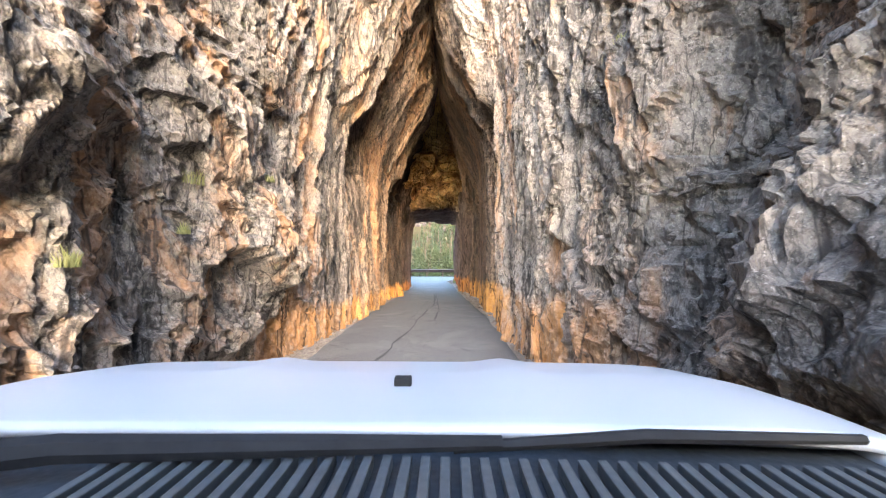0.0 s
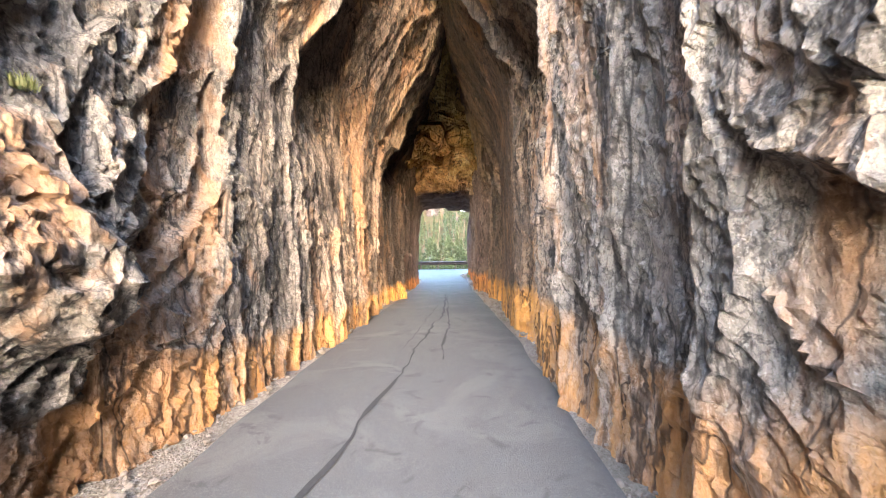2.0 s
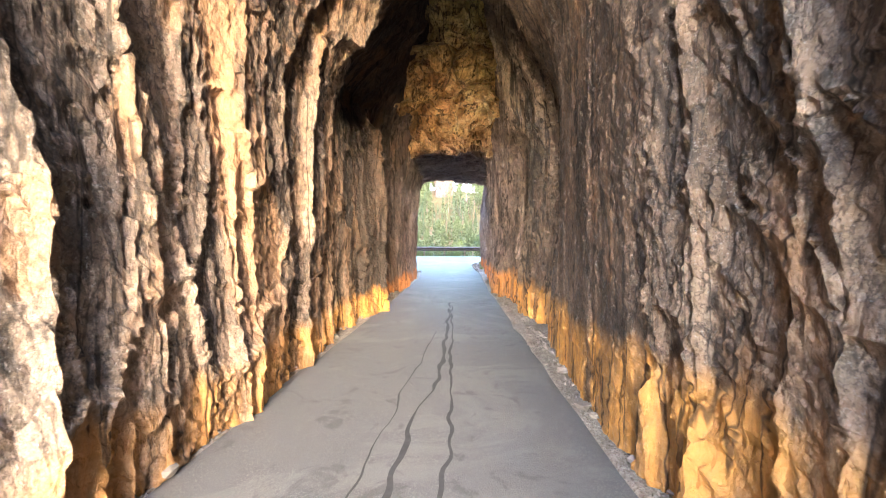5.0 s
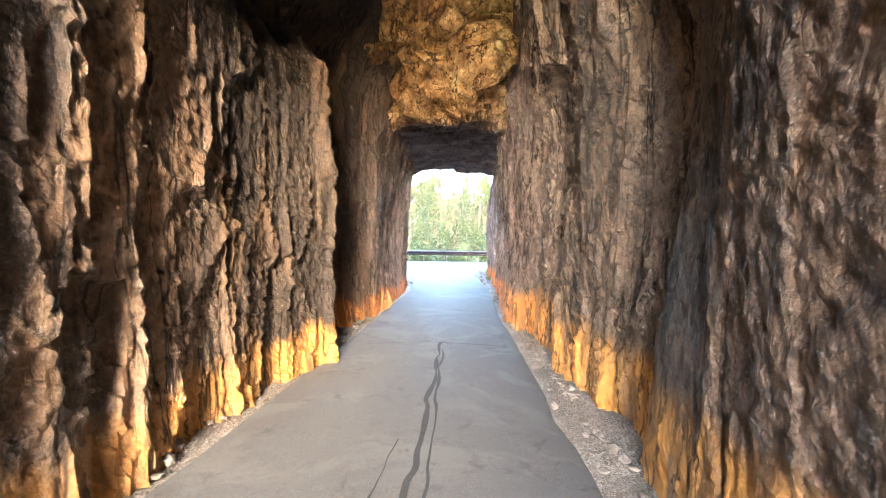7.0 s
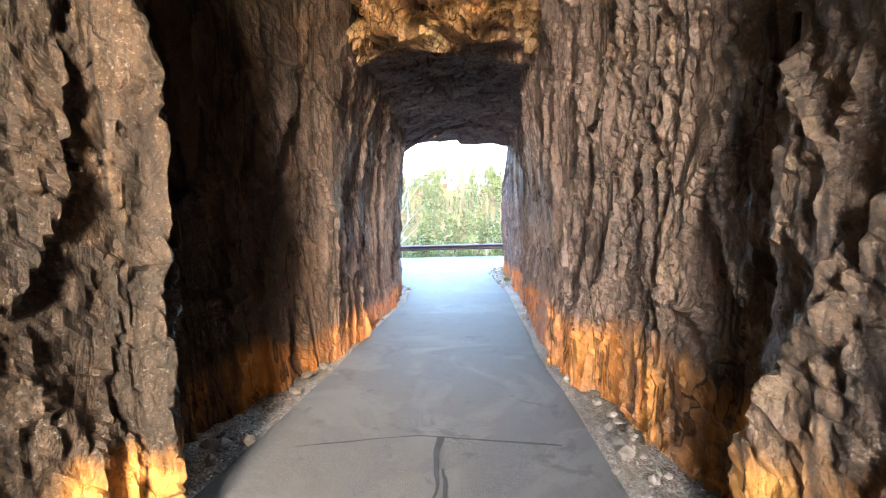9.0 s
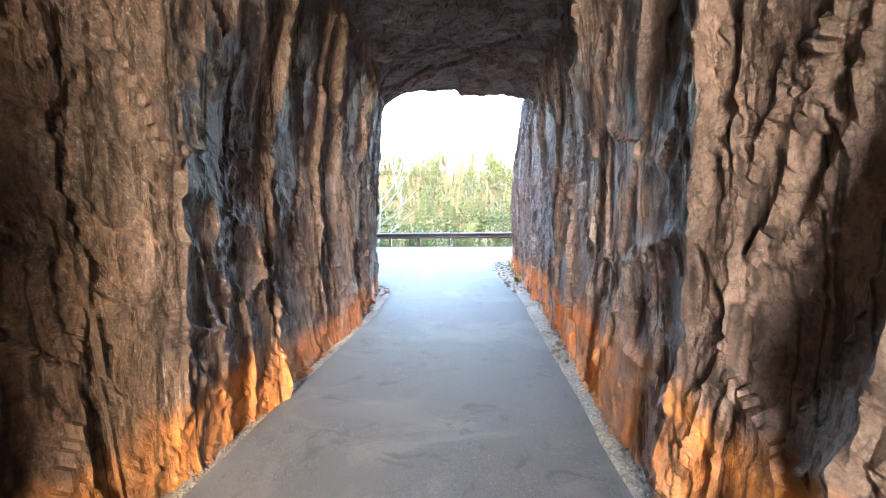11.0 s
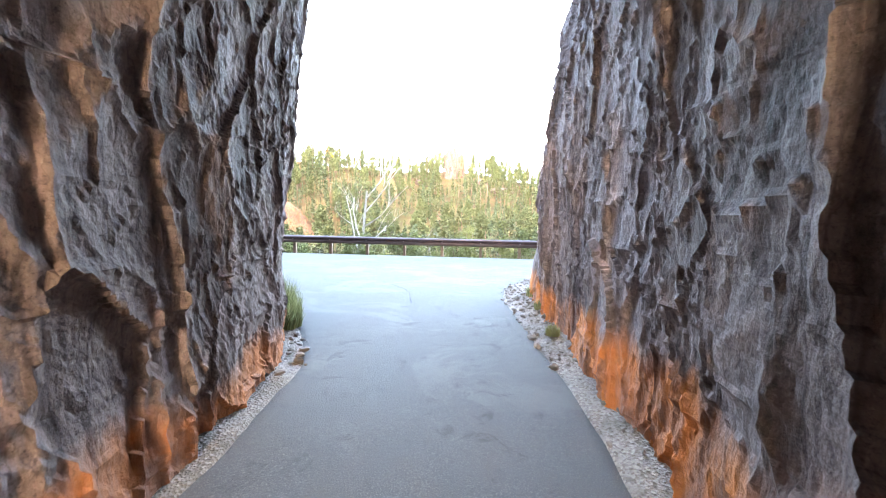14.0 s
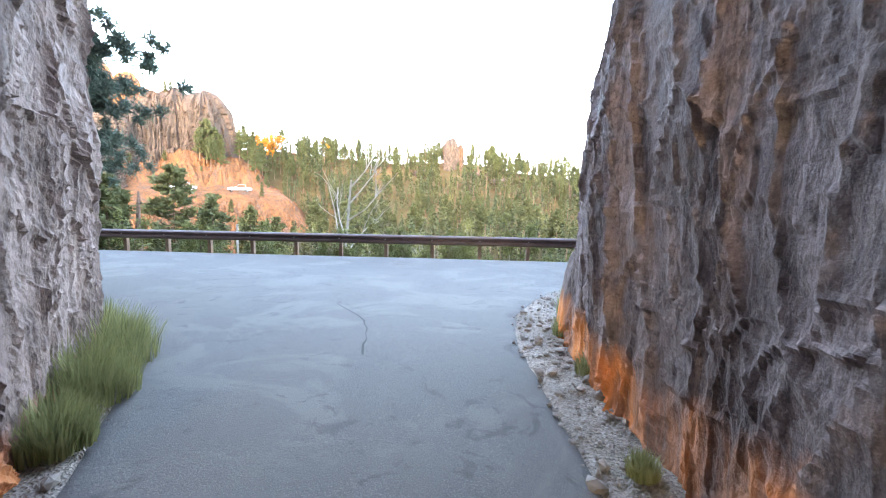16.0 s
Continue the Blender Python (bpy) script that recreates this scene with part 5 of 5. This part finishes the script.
# the tan rocky slope below the dome, with the bench of the far road across it
sa = np.linspace(21.5, 60, 210)
sr = np.linspace(96, 190, 150)
ga, gr = np.meshgrid(sa, sr, indexing="ij")
px_, py_ = -gr * np.sin(np.radians(ga)), 23.6 + gr * np.cos(np.radians(ga))
cap = np.interp(ga, [21.5, 23, 25, 26.8, 28.5, 31, 33, 41, 60], [-9, -3.5, 2.5, 6.6, 10, 15, 18.5, 20, 22])
lift = np.interp(gr, [96, 104, 111, 113, 119, 122, 142, 165, 190], [-11, -3, 3.9, 4.4, 4.6, 6.0, 18.6, 21, 18])
rough = np.clip(np.abs(gr - 116) / 5 - 0.8, 0, 1)
own, ox, oy, edge = cells(px_ * 0.22, py_ * 0.16, 515)
own2, ox2, oy2, edge2 = cells(px_ * 0.6, py_ * 0.45, 517)
slope_z = -np.logaddexp(-cap * 0.8, -lift * 0.8) / 0.8
slope_z = slope_z + rough * (3.0 * (own - 0.5) - 0.9 * np.exp(-edge / 0.06) + 1.6 * (own2 - 0.5) + 1.4 * fbm(px_ * 0.12, py_ * 0.12, 519, 4))
tagged(sheet("rocky_slope", np.stack([px_, py_, slope_z], -1), FAR_SLOPE, False, smooth=False), "orange-tan rocky slope below the granite dome", "rock slope")


def on_slope(az, r):
    i, j = int(np.argmin(np.abs(sa - az))), int(np.argmin(np.abs(sr - r)))
    return float(slope_z[i, j])


# the dome is a row of rounded upright columns under one crown
dome = new("granite_dome")
for k, (az, r, base, half, depth, height) in enumerate(((34.5, 141, 6, 6.2, 8, 26.6), (37.4, 140.5, 6, 4.4, 6, 26.2), (39.3, 139, 6, 3.6, 5, 24.3), (41.0, 138, 5, 3.2, 5, 23.2), (33.0, 143, 5, 3.8, 6, 23.5), (36.2, 138.5, 5, 3.2, 4, 21.5))):
    cx, cy = polar(az, r)
    lump = far_rock("rock_column", cx, cy, base, half, depth, height, 500 + 7 * k, "", steps=90)
    for key in list(lump.keys()):
        del lump[key]
    lump.parent = dome
tagged(dome, "tall pinkish granite dome split into rounded columns", "rock outcrop")
for k, (az, r, base, half, height) in enumerate(((43.2, 134, 12, 4.2, 12), (45.4, 131, 10, 4.6, 10), (48.0, 130, 8, 5.5, 9), (46.6, 122, 4, 3.6, 7.5), (43.6, 121, 4, 3.2, 6.0), (51.5, 128, 6, 6, 12))):
    cx, cy = polar(az, r)
    far_rock("granite_outcrop", cx, cy, base, half, half * 0.8, height, 520 + 5 * k, "broken pale granite outcrop beside the dome", steps=70)
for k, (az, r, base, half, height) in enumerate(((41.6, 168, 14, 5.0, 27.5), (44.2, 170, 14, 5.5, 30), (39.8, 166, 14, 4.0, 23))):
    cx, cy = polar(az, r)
    crag = far_rock("granite_crag", cx, cy, base, half, half * 0.8, height, 540 + 5 * k, "granite crag behind the dome with orange sunlight painted on", steps=70)
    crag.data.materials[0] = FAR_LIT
cx, cy = polar(4.2, 168)
far_rock("granite_tower", cx, cy, 14.0, 3.1, 3.0, 14.6, 560, "slender pinkish granite tower on the skyline", steps=60)
cx, cy = polar(2.9, 169)
far_rock("granite_tower", cx, cy, 14.0, 1.4, 1.6, 12.4, 563, "narrow granite spire beside the taller tower", steps=50)
for k, (az, r, h, w) in enumerate(((24.6, 96, 6, 6.5), (22.4, 84, 4.5, 4.5), (20.6, 76, 3.6, 3.5), (26.5, 99, 6, 5), (1.0, 160, 4, 5), (-3, 158, 3, 6), (7.5, 163, 4, 5))):
    cx, cy = polar(az, r)
    far_rock("granite_slab", cx, cy, float(ground_z(cx, cy)) - 2.0, w, w * 0.6, h, 580 + 9 * k, "weathered tan granite slab on the slope", steps=70)


def plant_on_rock(src, az, r, z, size):
    x, y = polar(az, r)
    keep_scale = src.scale.copy()
    src.scale = (size,) * 3
    made = copy_thing(src, pose(x, y, z, 0, 0, rng.uniform(0, 360)))
    src.scale = keep_scale
    return made


# pines in the clefts of the dome and scattered over the slope
for az, r, z, size in ((34.4, 131, 12.5, 1.15), (33.5, 132, 12.0, 1.0), (35.1, 130, 13.0, 0.85), (32.9, 130, 10.5, 0.95), (34.0, 129, 10.0, 0.9), (38.2, 140, 30.5, 0.42), (37.7, 139, 31, 0.36), (42.3, 134, 14, 0.9), (30.9, 136, 14.0, 0.9), (30.0, 134, 11.5, 1.0), (29.2, 131, 9.5, 0.9), (30.4, 142, 15.0, 1.0), (29.4, 146, 13.0, 1.1), (28.4, 140, 10.0, 1.0)):
    plant_on_rock(kinds[int(rng.integers(4))], az, r, z, size)
for k in range(44):
    az, r = rng.uniform(27.5, 50), rng.uniform(100, 134)
    if abs(r - 116) > 5:
        plant_on_rock(kinds[int(rng.integers(4))], az, r, on_slope(az, r) - 0.3, rng.uniform(0.15, 0.42))
for k in range(14):
    az, r = rng.uniform(27, 50), rng.uniform(80, 101)
    plant(kinds[int(rng.integers(4))], *polar(az, r), rng.uniform(0.6, 1.1), rng)

# tufts rooted in the rock at the mouth
for k, (x, y, z, r, h) in enumerate(((-2.02, 3.2, 2.22, 0.10, 0.2), (-1.72, 1.65, 1.5, 0.06, 0.14), (-1.9, 2.9, 1.75, 0.05, 0.12), (-1.92, 4.6, 2.5, 0.06, 0.13), (1.75, 2.9, 3.3, 0.07, 0.15))):
    grass_tuft("rock_plant", x, y, z, r, h, 90, 80 + k, "small yellow-green plant growing from a rock crack")

# ---- the white pickup at the mouth of the cut ----
PAINT, pt, pb = material("white_car_paint")
pn = Nodes(pt)
pn.link(pn.mix(pn.noise(1.2, detail=3), (0.215, 0.245, 0.285), (0.23, 0.26, 0.30)), pb.inputs["Base Color"])
pb.inputs["Roughness"].default_value, pb.inputs["Coat Weight"].default_value, pb.inputs["Coat Roughness"].default_value = 0.45, 0.3, 0.12
PLASTIC = simple("dark_cowl_plastic", (0.020, 0.026, 0.034), 0.55, spread=0.2, scale=20.0, bump=0.001)
RUBBER = simple("black_rubber", (0.010, 0.011, 0.013), 0.75, spread=0.2, scale=20.0)
for dull in (PLASTIC, RUBBER):
    dull.node_tree.nodes["Principled BSDF"].inputs["Specular IOR Level"].default_value = 0.12
RIB = simple("grey_cowl_rib", (0.033, 0.041, 0.048), 0.6, spread=0.2, scale=20.0)
CHROME = simple("dull_chrome", (0.55, 0.55, 0.56), 0.25, 0.95, 0.1)
LAMP_GLASS = simple("headlamp_lens", (0.65, 0.66, 0.66), 0.12, spread=0.08, coat=1.0)
glass, gt, gb = material("windscreen_glass")
gb.inputs["Base Color"].default_value = (0.75, 0.8, 0.8, 1)
gb.inputs["Transmission Weight"].default_value = 1.0
gb.inputs["Roughness"].default_value = 0.02
gb.inputs["IOR"].default_value = 1.45


def child_sheet(name, grid, mat, parent, label="", flip=False, thick=0.0):
    ob = sheet(name, grid, mat, flip)
    ob.parent = parent
    if label:
        ob["label"] = label
    if thick:
        mod = ob.modifiers.new("thick", "SOLIDIFY")
        mod.thickness = thick
        mod.offset = -1
    return ob


def pickup():
    """x to its right, y ahead of the driver's eye, z up from the road."""
    truck = new("pickup_truck")
    # bonnet: crowned, with two soft creases, rolling over at the front and sides
    hx, hy = np.linspace(-1.16, 1.16, 71), np.linspace(0.775, 1.93, 40)
    gx_, gy_ = np.meshgrid(hx, hy, indexing="ij")
    top = np.interp(gy_, [0.775, 0.85, 1.0, 1.2, 1.5, 1.75, 1.87, 1.93], [1.188, 1.192, 1.190, 1.176, 1.132, 1.06, 0.97, 0.86])
    top = top - 0.008 * (gx_ / 1.16) ** 2 - 0.075 * np.abs(gx_ / 1.16) ** 10
    top = top + 0.014 * np.exp(-(((np.abs(gx_) - 0.38 - 0.05 * (gy_ - 1.2)) / 0.07) ** 2)) * np.clip((gy_ - 0.95) / 0.3, 0, 1)
    child_sheet("bonnet", np.stack([gx_ * (1 - 0.03 * (gy_ - 0.78)), gy_, top], -1), PAINT, truck, "glossy white bonnet", thick=0.02)
    bm = bmesh.new()
    box(bm, (0.069, 1.02, 1.183), (0.111, 1.05, 1.209), 0.005)
    part("washer_nozzle", bm, RUBBER, truck, "small black washer nozzle")
    # lower body: lofted half-sections
    secs = [(2.06, 0.86, 0.50, 0.72), (1.98, 1.04, 0.46, 0.86), (1.6, 1.09, 0.44, 1.04), (0.8, 1.10, 0.42, 1.12), (0.2, 1.10, 0.42, 1.12), (-1.6, 1.08, 0.42, 1.14), (-3.4, 1.06, 0.46, 1.10), (-3.55, 0.97, 0.5, 1.06)]
    for side, nm in ((-1, "side_panel"), (1, "side_panel")):
        g = np.array([[(side * w * f, y, zz) for f, zz in ((0.90, zb), (0.985, zb + 0.12), (1.0, (zb + zt) / 2), (0.985, zt - 0.06), (0.90, zt))] for y, w, zb, zt in secs])
        child_sheet(nm, g, PAINT, truck, flip=side < 0, thick=0.03)
    bm = bmesh.new()
    box(bm, (-0.86, 1.93, 0.42), (0.86, 2.09, 0.70), 0.05)
    part("bumper", bm, CHROME, truck, "dull chrome bumper")
    grille = new("grille")
    grille.parent = truck
    bm = bmesh.new()
    box(bm, (-0.62, 1.90, 0.72), (0.62, 1.95, 1.0), 0.02)
    part("grille_frame", bm, RUBBER, grille)
    for k in range(5):
        bm = bmesh.new()
        box(bm, (-0.58, 1.945, 0.745 + 0.052 * k), (0.58, 1.965, 0.765 + 0.052 * k), 0.004)
        part("slat", bm, CHROME, grille)
    for sx_ in (-1, 1):
        bm = bmesh.new()
        box(bm, (0.64, 1.84, 0.76), (0.9, 1.945, 0.96), 0.03, Matrix.Diagonal((sx_, 1, 1, 1)))
        bmesh.ops.recalc_face_normals(bm, faces=bm.faces)
        part("headlight", bm, LAMP_GLASS, truck, "clear headlight lens")
    # cowl with its vents
    cx_, cy_ = np.linspace(-1.0, 1.0, 32), np.linspace(0.30, 0.84, 16)
    a_, b_ = np.meshgrid(cx_, cy_, indexing="ij")
    cowl = child_sheet("cowl_panel", np.stack([a_, b_, 1.155 + 0.012 * np.sin((b_ - 0.3) * 9) - 0.015 * (a_ / 0.86) ** 2], -1), PLASTIC, truck, "dark ribbed plastic cowl", thick=0.02)
    for k in range(40):
        x = -0.33 + k * 0.031
        bm = bmesh.new()
        box(bm, (x - 0.008, 0.50, 1.16), (x + 0.008, 0.70 - 0.0012 * k, 1.182), 0.003)
        part("vent_rib", bm, RIB, cowl)
    for k in range(19):
        x = -0.48 + k * 0.031
        bm = bmesh.new()
        box(bm, (x - 0.008, 0.722, 1.168), (x + 0.008, 0.752, 1.176), 0.002)
        part("vent_slot", bm, RIB, cowl)
    wiper = new("wiper")
    wiper.parent = truck
    bm = bmesh.new()
    tube(bm, [(-0.73, 0.58, 1.19), (-0.41, 0.655, 1.20), (0.0, 0.675, 1.20), (0.29, 0.70, 1.195)], [0.03, 0.024, 0.018, 0.012], 8)
    part("wiper_arm", bm, RUBBER, wiper)
    bm = bmesh.new()
    tube(bm, [(0.21, 0.69, 1.19), (0.54, 0.73, 1.195), (0.93, 0.745, 1.185)], [0.009, 0.012, 0.009], 6)
    part("wiper_blade", bm, RUBBER, wiper)
    # cab
    roof_y, half = np.linspace(-0.5, -2.0, 12), np.linspace(-0.74, 0.74, 15)
    a_, b_ = np.meshgrid(half, roof_y, indexing="ij")
    child_sheet("roof", np.stack([a_, b_, 1.90 - 0.05 * (a_ / 0.74) ** 4 - 0.06 * ((b_ + 1.25) / 0.75) ** 2], -1), PAINT, truck, flip=True, thick=0.03)
    a_, b_ = np.meshgrid(np.linspace(-1, 1, 15), np.linspace(0, 1, 10), indexing="ij")
    ws = child_sheet("windscreen", np.stack([a_ * (0.82 - 0.10 * b_), 0.31 - 0.81 * b_ - 0.04 * a_**2, 1.17 + 0.66 * b_ + 0.02 * np.sin(b_ * 3.14)], -1), glass, truck, "raked clear windscreen", thick=0.005)
    ws.visible_shadow = False
    for sx_ in (-1, 1):
        bm = bmesh.new()
        tube(bm, [(sx_ * 0.86, 0.30, 1.12), (sx_ * 0.75, -0.5, 1.83), (sx_ * 0.74, -1.25, 1.86), (sx_ * 0.75, -2.0, 1.80), (sx_ * 0.86, -2.1, 1.12)], [0.045] * 5, 8)
        part("roof_pillar", bm, PAINT, truck)
        bm = bmesh.new()
        box(bm, (sx_ * 0.90 - 0.004, -1.95, 1.13), (sx_ * 0.90 + 0.004, -0.15, 1.45), 0.002)
        part("side_glass", bm, glass, truck)
        bm = bmesh.new()
        box(bm, (sx_ * 1.10 - 0.09, 0.02, 1.16), (sx_ * 1.10 + 0.09, 0.12, 1.40), 0.03)
        part("mirror", bm, RUBBER, truck, "black door mirror")
        for y in (1.12, -2.45):
            wheel = new("wheel")
            wheel.parent = truck
            wheel.location = (sx_ * 0.86, y, 0.40)
            bm = bmesh.new()
            ring = [(0.25, -0.12), (0.36, -0.13), (0.395, -0.10), (0.40, 0.0), (0.395, 0.10), (0.36, 0.13), (0.25, 0.12)]
            vs = [[bm.verts.new((w, r * math.cos(2 * math.pi * k / 28), r * math.sin(2 * math.pi * k / 28))) for r, w in ring] for k in range(28)]
            for k in range(28):
                for j in range(len(ring)):
                    n1, j1 = (k + 1) % 28, (j + 1) % len(ring)
                    bm.faces.new((vs[k][j], vs[k][j1], vs[n1][j1], vs[n1][j]))
            part("tyre", bm, RUBBER, wheel, smooth=True)
            bm = bmesh.new()
            bmesh.ops.create_cone(bm, cap_ends=True, segments=24, radius1=0.255, radius2=0.235, depth=0.18, matrix=pose(0, 0, 0, 0, 90))
            part("rim", bm, CHROME, wheel)
    a_, b_ = np.meshgrid(np.linspace(-0.88, 0.88, 8), np.linspace(-2.15, -3.5, 8), indexing="ij")
    child_sheet("load_bed", np.stack([a_, b_, 0.72 + 0 * a_], -1), RUBBER, truck, flip=True, thick=0.03)
    bm = bmesh.new()
    box(bm, (-0.86, -3.56, 0.52), (0.86, -3.48, 1.08), 0.02)
    part("tailgate", bm, PAINT, truck)
    bm = bmesh.new()
    box(bm, (-0.84, -2.16, 0.6), (0.84, -2.08, 1.82), 0.03)
    part("cab_rear_wall", bm, PAINT, truck)
    return tagged(truck, "white pickup truck with a dark cowl on the dusty road", "pickup truck")


truck = pickup()
truck.location = (0.10, -0.534, float(road_z(0.4)) - 0.01)
truck["group"] = "white vehicles"
for az, r, turn in ((31.4, 116, 122), (37.3, 116.5, 128)):
    cx, cy = polar(az, r)
    m = pose(cx, cy, on_slope(az, r) + 0.1, 0, 0, turn)
    far_truck = copy_thing(truck, m)
    far_truck["label"] = "small white pickup truck on the far hillside road"
